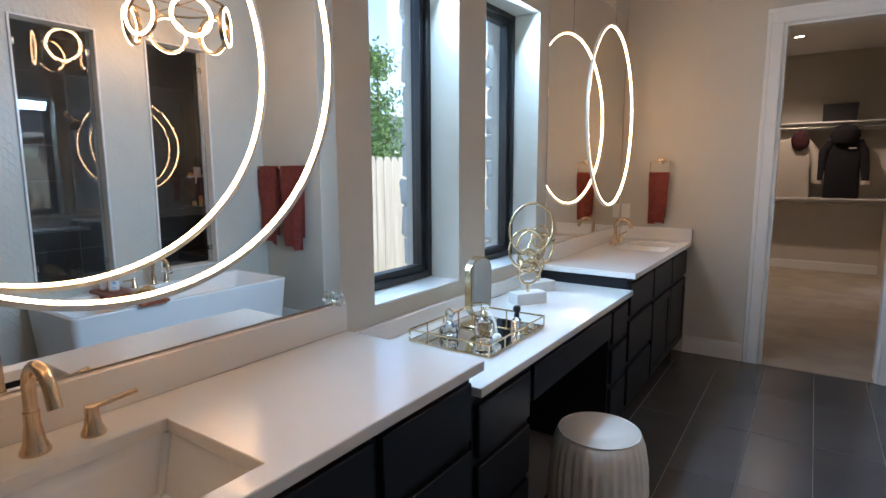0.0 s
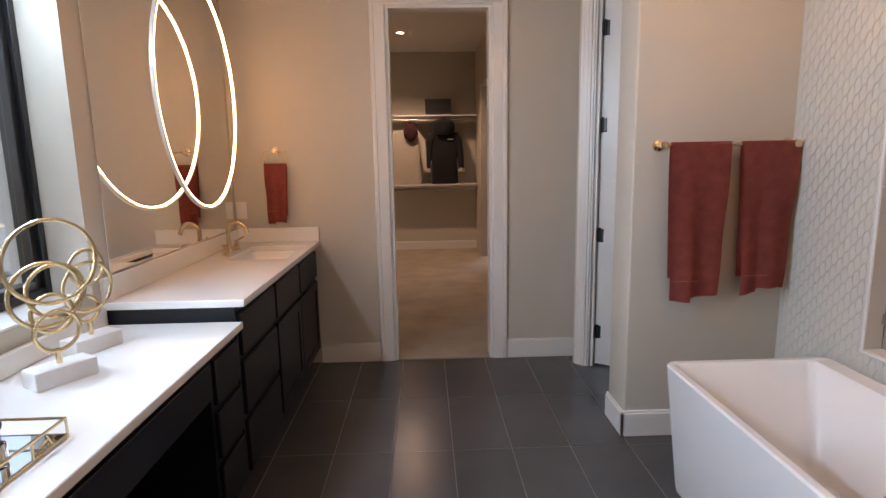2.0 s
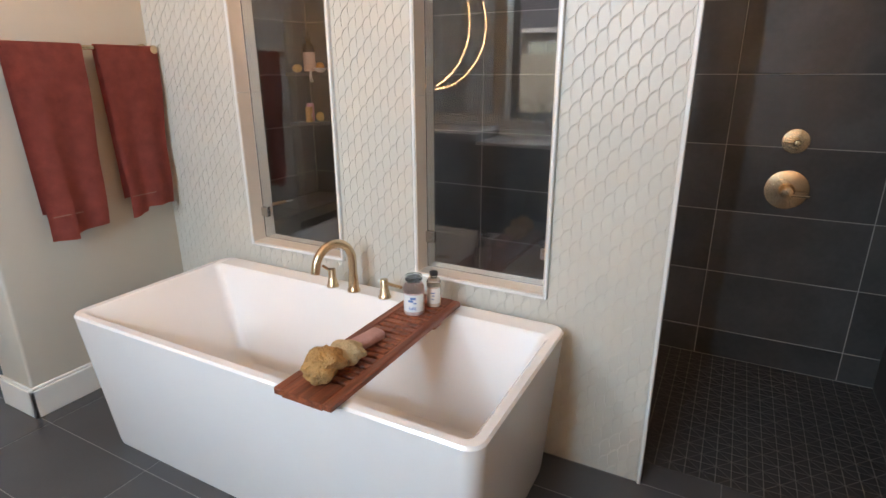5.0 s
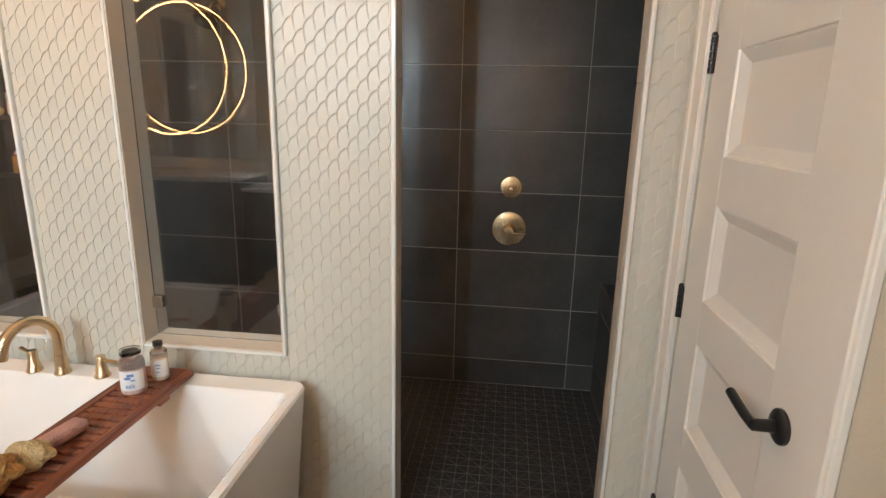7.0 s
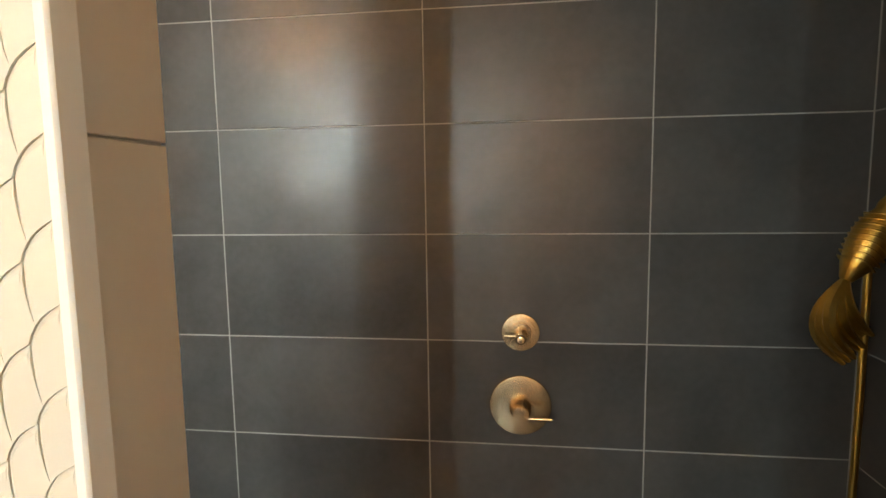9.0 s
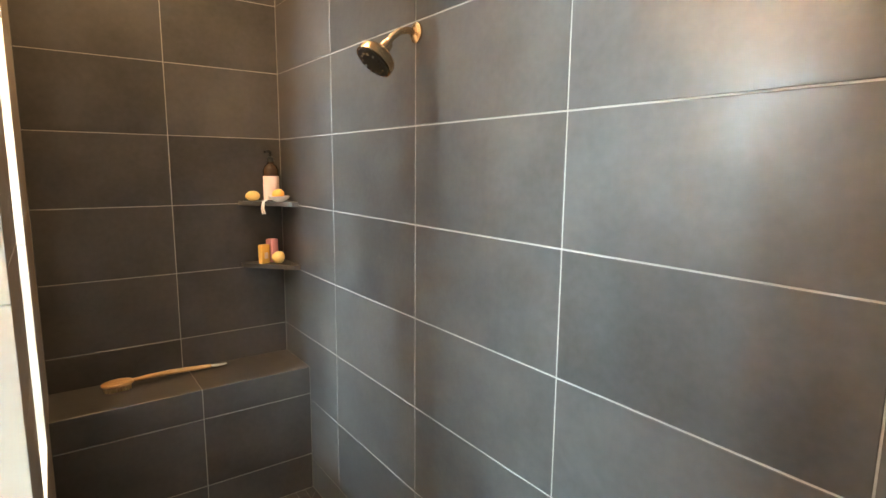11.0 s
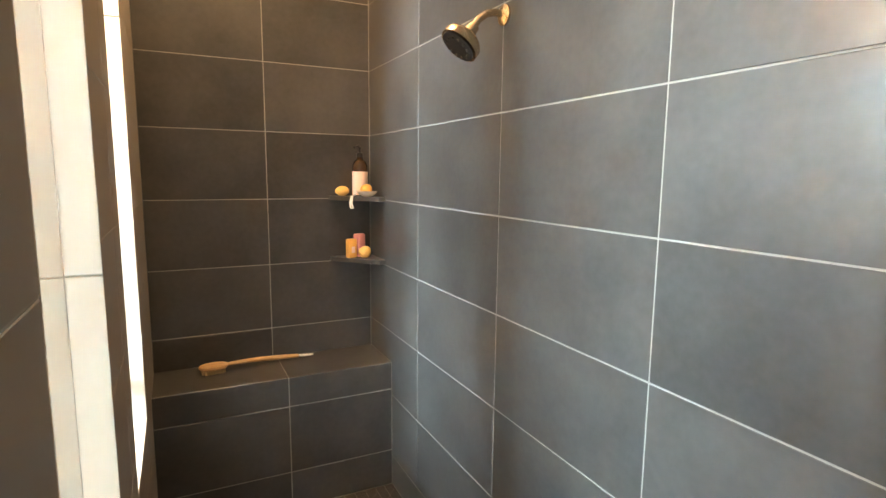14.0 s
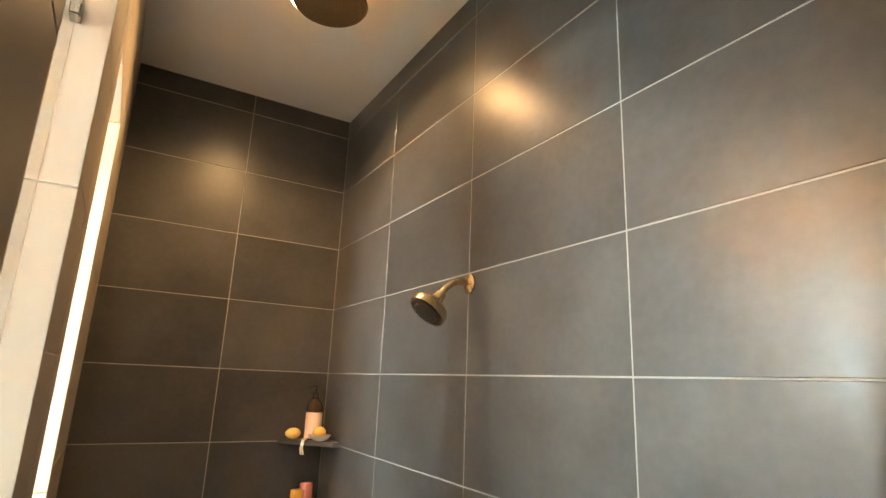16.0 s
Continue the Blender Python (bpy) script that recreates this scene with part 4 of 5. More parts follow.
# ---- shower fittings ----
glass_holes = [(1.765, 2.27), (2.64, 3.14)]
for i, (a, b) in enumerate(glass_holes):
    z0, z1, xg = 0.64, 2.45, 2.052
    win = thing("window_shower_%d" % (i + 1), (xg, (a + b) / 2, z0), "fixed glass pane in a tiled shower opening", "window")
    win["kind"] = "structure"
    hw = (b - a) / 2
    part("pane", bx(-0.005, 0.005, -hw + 0.006, hw - 0.006, 0.008, z1 - z0 - 0.008), M_PANE, win, "clear tempered glass").visible_shadow = False
    for y, z in ((hw - 0.02, 0.13), (-hw + 0.02, 0.13), (hw - 0.02, 1.66), (-hw + 0.02, 1.66)):
        part("clip", bx(-0.014, 0.014, y - 0.02, y + 0.02, z - 0.022, z + 0.022, bevel=0.002), M_STEEL, win, "nickel glass clip")
    bm = bmesh.new()
    for y in (-hw - 0.012, hw):
        box(bm, FEAT - 0.012 - xg, FEAT + 0.02 - xg, y, y + 0.012, -0.012, z1 - z0 + 0.012, bevel=0.003)
    box(bm, FEAT - 0.012 - xg, FEAT + 0.02 - xg, -hw, hw, -0.012, 0.0, bevel=0.003)
    box(bm, FEAT - 0.012 - xg, FEAT + 0.02 - xg, -hw, hw, z1 - z0, z1 - z0 + 0.012, bevel=0.003)
    part("edge_trim", bm, M_EDGE, win, "white edge trim")
    for y, s in ((-hw, 1), (hw, -1)):
        z = 0.0
        while z < z1 - z0 - 0.01:
            t = min(0.66, z1 - z0 - z)
            part("reveal_tile", bx(FEAT - 0.008 - xg, INNER - xg, min(y, y + 0.004 * s), max(y, y + 0.004 * s), z + 0.001, z + t - 0.002, bevel=0.001), M_REVEAL, win)
            z += t
    part("sill_tile", bx(FEAT - 0.008 - xg, INNER - xg, -hw + 0.005, hw - 0.005, 0.0005, 0.005, bevel=0.001), M_REVEAL, win)
ent = thing("entry_trim", (FEAT, 1.06, 0), "white edge trim and taupe tile lining of the shower entry", "tile trim")
ent["kind"] = "structure"
for y, s in ((EY0, 1), (EY1, -1)):
    yy = y - 1.06
    bm = bx(-0.012, 0.02, min(yy + 0.014 * s, yy), max(yy + 0.014 * s, yy), 0, 2.9, bevel=0.003)
    part("edge_trim", bm, M_EDGE, ent, "white edge trim")
    for z, t in ((0.0, 0.32), (0.32, 0.61), (0.93, 0.61), (1.54, 0.61), (2.15, 0.61)):
        part("reveal_tile", bx(0.0205, INNER - FEAT, min(yy, yy + 0.005 * s), max(yy, yy + 0.005 * s), z + 0.001, z + t - 0.002, bevel=0.001), M_REVEAL, ent)


def valve(z, r, label, lever):
    v = thing("shower_valve", pose(FAR, 1.020, z, 0, -90, 0), label, "shower valve", "shower valves")
    part("plate", lathe(bmesh.new(), [(0, 0), (r, 0), (r, 0.006), (r * 0.98, 0.0085), (r * 0.955, 0.009), (0, 0.0125)] if lever else [(0, 0), (r, 0), (r, 0.008), (r * 0.97, 0.010), (r * 0.80, 0.011), (r * 0.78, 0.016), (r * 0.58, 0.017), (r * 0.56, 0.023), (0, 0.024)], steps=48), M_BRONZE, v)
    part("hub", lathe(bmesh.new(), [(0, 0.012), (r * 0.36, 0.012), (r * 0.34, 0.04), (r * 0.27, 0.05), (r * 0.25, 0.075), (0, 0.078)]), M_BRONZE, v)
    bm = bmesh.new()
    if lever:
        tube(bm, [(-0.012, 0.0, 0.066), (-0.012, -0.03, 0.068), (-0.012, -0.085, 0.07)], 0.006, 10)
    else:
        tube(bm, [(0, 0.0, 0.05), (0, 0.022, 0.052), (0, 0.045, 0.052)], 0.0055, 10)
        lathe(bm, [(0, 0.07), (0.012, 0.074), (0.014, 0.082), (0.01, 0.09), (0, 0.093)])
    part("lever", bm, M_BRONZE, v)
    return v


valve(1.086, 0.054, "round champagne bronze diverter valve", False)
valve(0.871, 0.088, "large round champagne bronze valve with a lever", True)

sh = thing("wall_shower", (FAR, 2.503, 1.944), "champagne bronze shower head on a bent arm", "shower head")
part("flange", lathe(bmesh.new(), [(0, 0), (0.03, 0), (0.03, 0.006), (0.014, 0.014), (0, 0.014)], pose(0, 0, 0, 0, -90, 0)), M_BRONZE, sh)
part("arm", tube(bmesh.new(), [(0, 0, 0), (-0.035, 0, 0.003), (-0.062, 0, -0.004), (-0.088, 0, -0.024), (-0.108, 0, -0.052)], 0.0105, 12), M_BRONZE, sh)
m = pose(-0.108, 0, -0.052, 0, 40, 0)
part("body", lathe(bmesh.new(), [(0, 0.012), (0.016, 0.012), (0.018, -0.012), (0.034, -0.022), (0.052, -0.034), (0.058, -0.044), (0.058, -0.064), (0, -0.064)], m), M_BRONZE, sh)
bm = lathe(bmesh.new(), [(0.0, -0.0645), (0.051, -0.0645), (0.051, -0.068), (0, -0.068)], m, 40)
part("spray_face", bm, M_BLACK, sh, "dark spray face")
for k in range(12):
    a = 2 * math.pi * k / 12
    part("nozzle", lathe(bmesh.new(), [(0, -0.068), (0.0045, -0.068), (0.004, -0.0715), (0, -0.0715)], m @ pose(0.036 * math.cos(a), 0.036 * math.sin(a), 0), 8), M_STEEL, sh)

rain = thing("rain_shower", (2.665, 2.72, 3.0), "round bronze rain shower head under the ceiling", "shower head")
part("drop_pipe", tube(bmesh.new(), [(0, 0, 0), (0, 0, -0.10)], 0.011, 12), M_BRONZE, rain)
part("flange", lathe(bmesh.new(), [(0, 0), (0.03, 0), (0.03, -0.006), (0.012, -0.012), (0, -0.012)]), M_BRONZE, rain)
part("disc", lathe(bmesh.new(), [(0, -0.09), (0.03, -0.092), (0.05, -0.104), (0.125, -0.108), (0.127, -0.114), (0.122, -0.12), (0, -0.12)], steps=56), M_BRONZE, rain)
bm = bmesh.new()
for rr, n in ((0.03, 8), (0.06, 16), (0.09, 24), (0.11, 30)):
    for k in range(n):
        a = 2 * math.pi * k / n
        lathe(bm, [(0, -0.1195), (0.003, -0.1195), (0.0025, -0.123), (0, -0.123)], pose(rr * math.cos(a), rr * math.sin(a), 0), 6)
tagged(part("nozzles", bm, M_BLACK, rain), kind="stuff")
for name, x, y, z in (("downlight", 2.62, 2.90, 3.0), ("downlight", -0.06, 8.45, H)):
    d = thing(name, (x, y, z), "round recessed ceiling downlight, lit", "downlight", "downlights")
    part("trim_ring", band(bmesh.new(), (0, 0, -0.003), 0.05, 0.075, 0.003, "z", 40), M_EDGE, d)
    part("lens", lathe(bmesh.new(), [(0, -0.001), (0.05, -0.001), (0.05, -0.0035), (0, -0.0035)]), M_LAMP, d, "glowing lens")

# corner shelves and what stands on them
for z in (1.377, 1.080):
    s = thing("corner_shelf", (FAR, NORTH, z), "charcoal stone corner shelf", "shelf", "corner shelves")
    bm = bmesh.new()
    pts = [(0, 0), (0, -0.225), (-0.03, -0.222), (-0.205, -0.03), (-0.21, 0)]
    lo = [(x, y, -0.02) for x, y in pts]
    hi = [(x, y, 0) for x, y in pts]
    loft(bm, [lo, hi])
    for f in bm.faces:
        f.smooth = False
    part("slab", bm, M_TILE, s)
M_SOAP = material("orange soap", (0.80, 0.42, 0.10), 0.45, vary=0.08, scale=12, bump=0.02)
M_YSOAP = material("yellow soap", (0.82, 0.56, 0.20), 0.5, vary=0.1, scale=15, bump=0.03)
M_PSOAP = material("pink soap", (0.78, 0.34, 0.36), 0.5, vary=0.1, scale=15, bump=0.02)
M_BLUSH = material("blush label", (0.80, 0.60, 0.52), 0.6, vary=0.03, bump=0.0)
S1, S2 = 1.377, 1.080
pb = thing("pump_bottle", (FAR - 0.075, NORTH - 0.075, S1), "dark glass pump bottle with a blush label", "bottle")
part("bottle_body", lathe(bmesh.new(), [(0, 0), (0.034, 0), (0.036, 0.004), (0.036, 0.145), (0.028, 0.165), (0.014, 0.175), (0.014, 0.185), (0, 0.185)]), material("dark amber glass", (0.05, 0.03, 0.02), 0.1), pb)
part("label", lathe(bmesh.new(), [(0.0365, 0.006), (0.0365, 0.118)], steps=40), M_BLUSH, pb, "blush paper label")
bm = lathe(bmesh.new(), [(0, 0.185), (0.016, 0.185), (0.016, 0.205), (0.006, 0.21), (0.006, 0.232), (0, 0.232)])
tube(bm, [(0, 0, 0.232), (-0.016, -0.012, 0.236), (-0.034, -0.026, 0.23)], 0.006, 8)
part("pump", bm, M_BLACK, pb, "black pump")
dish = thing("soap_dish", (FAR - 0.065, NORTH - 0.150, S1), "small white boat-shaped soap dish", "soap dish")
bm = lathe(bmesh.new(), [(0, 0.002), (0.02, 0.0), (0.042, 0.016), (0.052, 0.034), (0.049, 0.034), (0.038, 0.019), (0, 0.008)])
part("bowl", moved(bm, Matrix.Diagonal((1.0, 0.7, 0.8, 1))), M_CHINA, dish)
lumpy("soap", (FAR - 0.068, NORTH - 0.150, S1 + 0.008), (0.030, 0.024, 0.026), M_SOAP, "orange faceted soap in the dish", "soap", 0.10, seg=2)
lumpy("soap_fruit", (FAR - 0.155, NORTH - 0.045, S1), (0.034, 0.026, 0.024), M_YSOAP, "yellow lemon-shaped soap on the shelf", "soap", 0.08, seg=3)
rope = thing("rope_loop", (FAR - 0.118, NORTH - 0.118, S1), "white cotton rope loop over the shelf edge", "rope")
part("cord", tube(bmesh.new(), [(0.01, 0.01, 0.008), (-0.012, -0.012, 0.004), (-0.018, -0.018, -0.03), (-0.012, -0.024, -0.055), (-0.020, -0.014, -0.055), (-0.024, -0.012, -0.03), (-0.016, -0.008, 0.005)], 0.004, 8), M_PAPER, rope)
bar1 = part("soap_bar", bx(-0.024, 0.024, -0.016, 0.016, 0, 0.092, bevel=0.006, seg=2), M_SOAP)
bar1.matrix_basis = pose(FAR - 0.125, NORTH - 0.085, S2, 0, 0, 20)
tagged(bar1, "upright orange soap bar with a pale stamp", "soap")
part("stamp", bx(-0.010, 0.010, -0.0172, -0.0162, 0.025, 0.055, bevel=0.0004), M_BLUSH, bar1, "pale stamp")
bar2 = part("soap_bar", bx(-0.024, 0.024, -0.02, 0.02, 0, 0.112, bevel=0.006, seg=2), M_PSOAP)
bar2.matrix_basis = pose(FAR - 0.075, NORTH - 0.055, S2, 0, 0, 30)
tagged(bar2, "tall pink soap bar on the shelf", "soap")
lumpy("soap_wedge", (FAR - 0.070, NORTH - 0.125, S2), (0.032, 0.022, 0.030), M_YSOAP, "yellow wedge of soap on the shelf", "soap", 0.15, seg=2)

# benches
BZ, BF, BS = 0.604, NORTH - 0.305, 0.534
# long-handled brush on the bench
br = thing("bath_brush", pose(2.355, 3.62, BZ + 0.003, 0, 0, 6), "wooden long-handled bath brush on the bench", "brush")
M_BEECH = streaked("beech wood", (0.50, 0.27, 0.11), (0.68, 0.42, 0.20), 0.5, scale=(4, 50, 50))
bm = lathe(bmesh.new(), [(0, 0.02), (0.045, 0.02), (0.049, 0.026), (0.047, 0.034), (0, 0.037)])
part("head", moved(bm, Matrix.Diagonal((1.25, 0.85, 1, 1))), M_BEECH, br)
bm = bmesh.new()
for i in range(9):
    for j in range(6):
        x, y = -0.045 + i * 0.011, -0.028 + j * 0.011
        if (x / 0.055) ** 2 + (y / 0.036) ** 2 < 1:
            lathe(bm, [(0, 0), (0.005, 0), (0.004, 0.02), (0, 0.02)], pose(x, y, 0), 6)
tagged(part("bristles", bm, M_LOOFAH, br, "pale bristles"), kind="stuff")
part("handle", tube(bmesh.new(), [(0.05, 0, 0.028), (0.11, 0, 0.028), (0.20, 0, 0.026), (0.30, 0, 0.018), (0.38, 0, 0.012)], 0.0095, 12, taper=lambda u: 0.75 + 0.4 * math.sin(u * 2.6)), M_BEECH, br)
part("cord", tube(bmesh.new(), [(0.372, 0, 0.014), (0.40, 0.012, 0.008), (0.44, 0.006, 0.006), (0.452, 0, 0.006), (0.44, -0.006, 0.006), (0.40, -0.008, 0.008)], 0.0032, 8, closed=True), M_PAPER, br)

# gilded bird figures on thin poles, standing on the south bench
M_GILT = material("aged gilt", (0.72, 0.47, 0.13), 0.3, metal=1.0, vary=0.2, scale=30, fine=160, bump=0.06)


def bird_figure(at, pole, size, turn, label):
    """A long-tailed bird perched on a pole over a stepped pyramid foot; it faces +x and its tail hangs towards -x."""
    bm = bmesh.new()
    foot = [[(sx * w, sy * w * 0.8, z) for sx, sy in ((-1, -1), (1, -1), (1, 1), (-1, 1))] for z, w in ((0.0, 0.085), (0.012, 0.085), (0.016, 0.078), (0.075, 0.012), (0.085, 0.010))]
    loft(bm, foot)
    tube(bm, [(0, 0, 0.07), (0.002, 0, pole * 0.5), (0, 0, pole)], 0.0085, 10)
    k = size
    body = pose(0.0, 0, pole + 0.045 * k, 0, 32, 0)
    lathe(bm, [(0, -0.095 * k), (0.012 * k, -0.085 * k), (0.026 * k, -0.055 * k), (0.036 * k, -0.015 * k), (0.037 * k, 0.015 * k), (0.031 * k, 0.045 * k), (0.023 * k, 0.062 * k), (0.024 * k, 0.078 * k), (0.019 * k, 0.094 * k), (0, 0.102 * k)], body, 20)
    for j in range(9):
        z = -0.05 + 0.012 * j
        r = 0.038 * math.sqrt(max(0.1, 1 - (z / 0.1) ** 2))
        tube(bm, [body @ Vector((r * k * math.cos(a), r * k * math.sin(a), (z + 0.003 * math.cos(3 * a)) * k)) for a in np.linspace(0, 2 * math.pi, 20, endpoint=False)], 0.0022, 5, closed=True)
    head = body @ Vector((0.004 * k, 0, 0.088 * k))
    tube(bm, [head, head + Vector((0.028 * k, 0, 0.003)), head + Vector((0.055 * k, 0, -0.004))], 0.009 * k, 8, taper=lambda u: 1 - 0.85 * u)
    root = body @ Vector((0, 0, -0.082 * k))
    for j in range(9):
        side, far = (j % 3 - 1), j // 3
        reach, drop = (0.050 - 0.013 * far) * k, (0.165 - 0.022 * far + 0.010 * side) * k
        pts = []
        for u in np.linspace(0, 1, 12):
            out = -reach * math.sin(u * math.pi * 0.82) * 1.15 + 0.048 * k * u * u
            pts.append(root + Vector((out + 0.010 * far * u, 0.018 * side * k * math.sin(u * 2.4), -drop * u)))
        tube(bm, pts, 0.0125 * k, 7, taper=lambda u: 0.55 + 0.55 * math.sin(u * 2.7) - 0.45 * u ** 3)
    ob = part("bird_figure", bm, M_GILT)
    ob.matrix_basis = pose(*at, 0, 0, turn)
    tagged(ob, label, "figurine", "gilded bird figures")
    return ob


bird_figure((2.90, 0.262, BZ + 0.003), 0.705, 1.15, -78, "gilded long-tailed bird figure on a tall pole")
bird_figure((2.60, 0.232, BZ + 0.003), 0.45, 1.0, -70, "gilded bird figure on a shorter pole, beside the tall one")

# ---- closet things ----
M_WHITE = material("white melamine", (0.72, 0.70, 0.67), 0.4, vary=0.03, bump=0)
for z in (2.09, 1.06):
    s = thing("closet_shelf", (-0.3, CB, z), "white closet shelf with a hanging rod", "closet shelf", "closet shelves")
    part("board", bx(-1.25, 1.325, -0.34, 0, -0.02, 0), M_WHITE, s)
    part("cleat", bx(-1.25, 1.325, -0.018, 0, -0.10, -0.021), M_WHITE, s)
    part("rod", tube(bmesh.new(), [(-1.25, -0.28, -0.075), (1.325, -0.28, -0.075)], 0.016, 10), M_STEEL, s)
    for x in (-0.6, 0.42):
        part("bracket", tube(bmesh.new(), [(x, -0.02, -0.10), (x, -0.28, -0.095), (x, -0.30, -0.02)], 0.008, 8), M_WHITE, s)
M_BLACKCLOTH = material("black cloth", (0.010, 0.009, 0.012), 0.95, vary=0.3, scale=6, fine=300, bump=0.1)
M_LINEN = material("oatmeal linen", (0.50, 0.44, 0.37), 0.95, vary=0.08, scale=6, fine=300, bump=0.1)
M_MAROON = material("maroon cloth", (0.045, 0.008, 0.012), 0.9, vary=0.2, scale=12, fine=200, bump=0.1)
M_BOX = material("black gift box", (0.012, 0.011, 0.012), 0.5, vary=0.1)


def garment(name, at, mat, w, h, sleeve, label, category, hood=False):
    """A garment on a hanger; at is the top of its shoulders."""
    g = thing(name, at, label, category)
    loops = []
    for z, hw, hd in ((-h, w * 0.46, 0.045), (-h * 0.94, w * 0.47, 0.055), (-h * 0.6, w * 0.45, 0.06), (-h * 0.3, w * 0.47, 0.07), (-h * 0.12, w * 0.49, 0.06), (-0.03, w * 0.36, 0.05), (0.0, w * 0.16, 0.04)):
        loops.append([(hw * math.cos(a) * (1 + 0.03 * math.sin(3 * a + z * 6)), hd * math.sin(a) + 0.006 * math.sin(9 * a + z * 11), z + 0.012 * math.cos(a * 4)) for a in np.linspace(0, 2 * math.pi, 40, endpoint=False)])
    part("torso", loft(bmesh.new(), loops), mat, g)
    for s in (-1, 1):
        part("sleeve", tube(bmesh.new(), [(s * w * 0.34, 0, -0.05), (s * w * 0.50, -0.01, -0.16), (s * w * 0.56, -0.02, -sleeve * 0.6), (s * w * 0.60, -0.03, -sleeve)], 0.065, 12, taper=lambda u: 1.0 - 0.3 * u), mat, g)
    if hood:
        part("hood", lathe(bmesh.new(), [(0, -0.10), (0.13, -0.08), (0.17, 0.0), (0.16, 0.09), (0.09, 0.15), (0, 0.17)], pose(0, -0.02, 0.02)), mat, g)
        part("chest_mark", bx(0.05, 0.13, -0.082, -0.078, -0.14, -0.125), M_PAPER, g, "small pale chest mark")
        for s in (-1, 1):
            part("cuff", lathe(bmesh.new(), [(0, -0.02), (0.05, -0.02), (0.05, 0.03), (0, 0.03)], pose(s * w * 0.60, -0.03, -sleeve - 0.01)), M_LINEN, g)
    part("hanger_hook", tube(bmesh.new(), [(0, 0, -0.02), (0, 0, 0.10), (0.02, 0, 0.125), (0.0, 0, 0.145), (-0.02, 0, 0.125)], 0.003, 6), M_STEEL, g)
    return g


garment("hooded_jacket", (0.52, CB - 0.28, 1.86), M_BLACKCLOTH, 0.43, 0.80, 0.58, "black hooded jacket on a hanger", "jacket", True)
garment("shirt", (-0.10, CB - 0.28, 1.87), M_LINEN, 0.56, 0.82, 0.60, "pale oatmeal knit top on a hanger", "shirt")
lumpy("cap", (0.02, CB - 0.37, 1.70), (0.105, 0.07, 0.14), M_MAROON, "maroon cap hung on the rod", "cap", 0.12)
hk = thing("storage_box", (0.44, CB - 0.17, 2.09), "black storage box on the closet shelf", "box")
part("box_body", bx(-0.19, 0.19, -0.12, 0.12, 0, 0.21, bevel=0.004), M_BOX, hk)
part("lid", bx(-0.195, 0.195, -0.125, 0.125, 0.17, 0.235, bevel=0.004), M_BOX, hk)

# ---- outdoors: fence, unit, trees, house ----
fence = thing("fence", (-4.2, -6.0, -0.25), "new pine board fence with pickets", "fence")
mesh_board = mesh_of("board", loft(bmesh.new(), [[(0.0, -0.068, 0), (0, 0.068, 0), (0, 0.068, 1.80), (0, 0.045, 1.87), (0, -0.045, 1.87), (0, -0.068, 1.80)], [(0.018, -0.068, 0), (0.018, 0.068, 0), (0.018, 0.068, 1.80), (0.018, 0.045, 1.87), (0.018, -0.045, 1.87), (0.018, -0.068, 1.80)]]), M_FENCE)
for k in range(135):
    b = new("board", mesh_board)
    b.parent = fence
    b.matrix_basis = pose(0.003 * math.sin(k * 5), k * 0.141, 0.006 * math.sin(k * 3.1))
for z in (0.4, 1.5):
    part("rail", bx(0.02, 0.06, 12.4, 19.0, z, z + 0.09), M_FENCE, fence)
ac = thing("condenser_unit", (-3.05, 5.45, -0.25), "grey outdoor air conditioner unit", "air conditioner")
M_ACGREY = material("grey metal", (0.30, 0.32, 0.33), 0.5, vary=0.08)
part("casing", bx(-0.37, 0.37, -0.37, 0.37, 0, 0.78, bevel=0.03, seg=2), M_ACGREY, ac)
for k in range(8):
    part("grille_ring", band(bmesh.new(), (0, 0, 0.79), 0.05 + k * 0.038, 0.058 + k * 0.038, 0.006, "z", 40), M_BLACK, ac)
M_LEAFG = material("green foliage", (0.16, 0.26, 0.06), 0.7, vary=0.45, scale=3, fine=40, bump=0.0, island=0.6)
M_BARK = material("bark", (0.12, 0.09, 0.06), 0.9, vary=0.3, scale=8, bump=0.2)


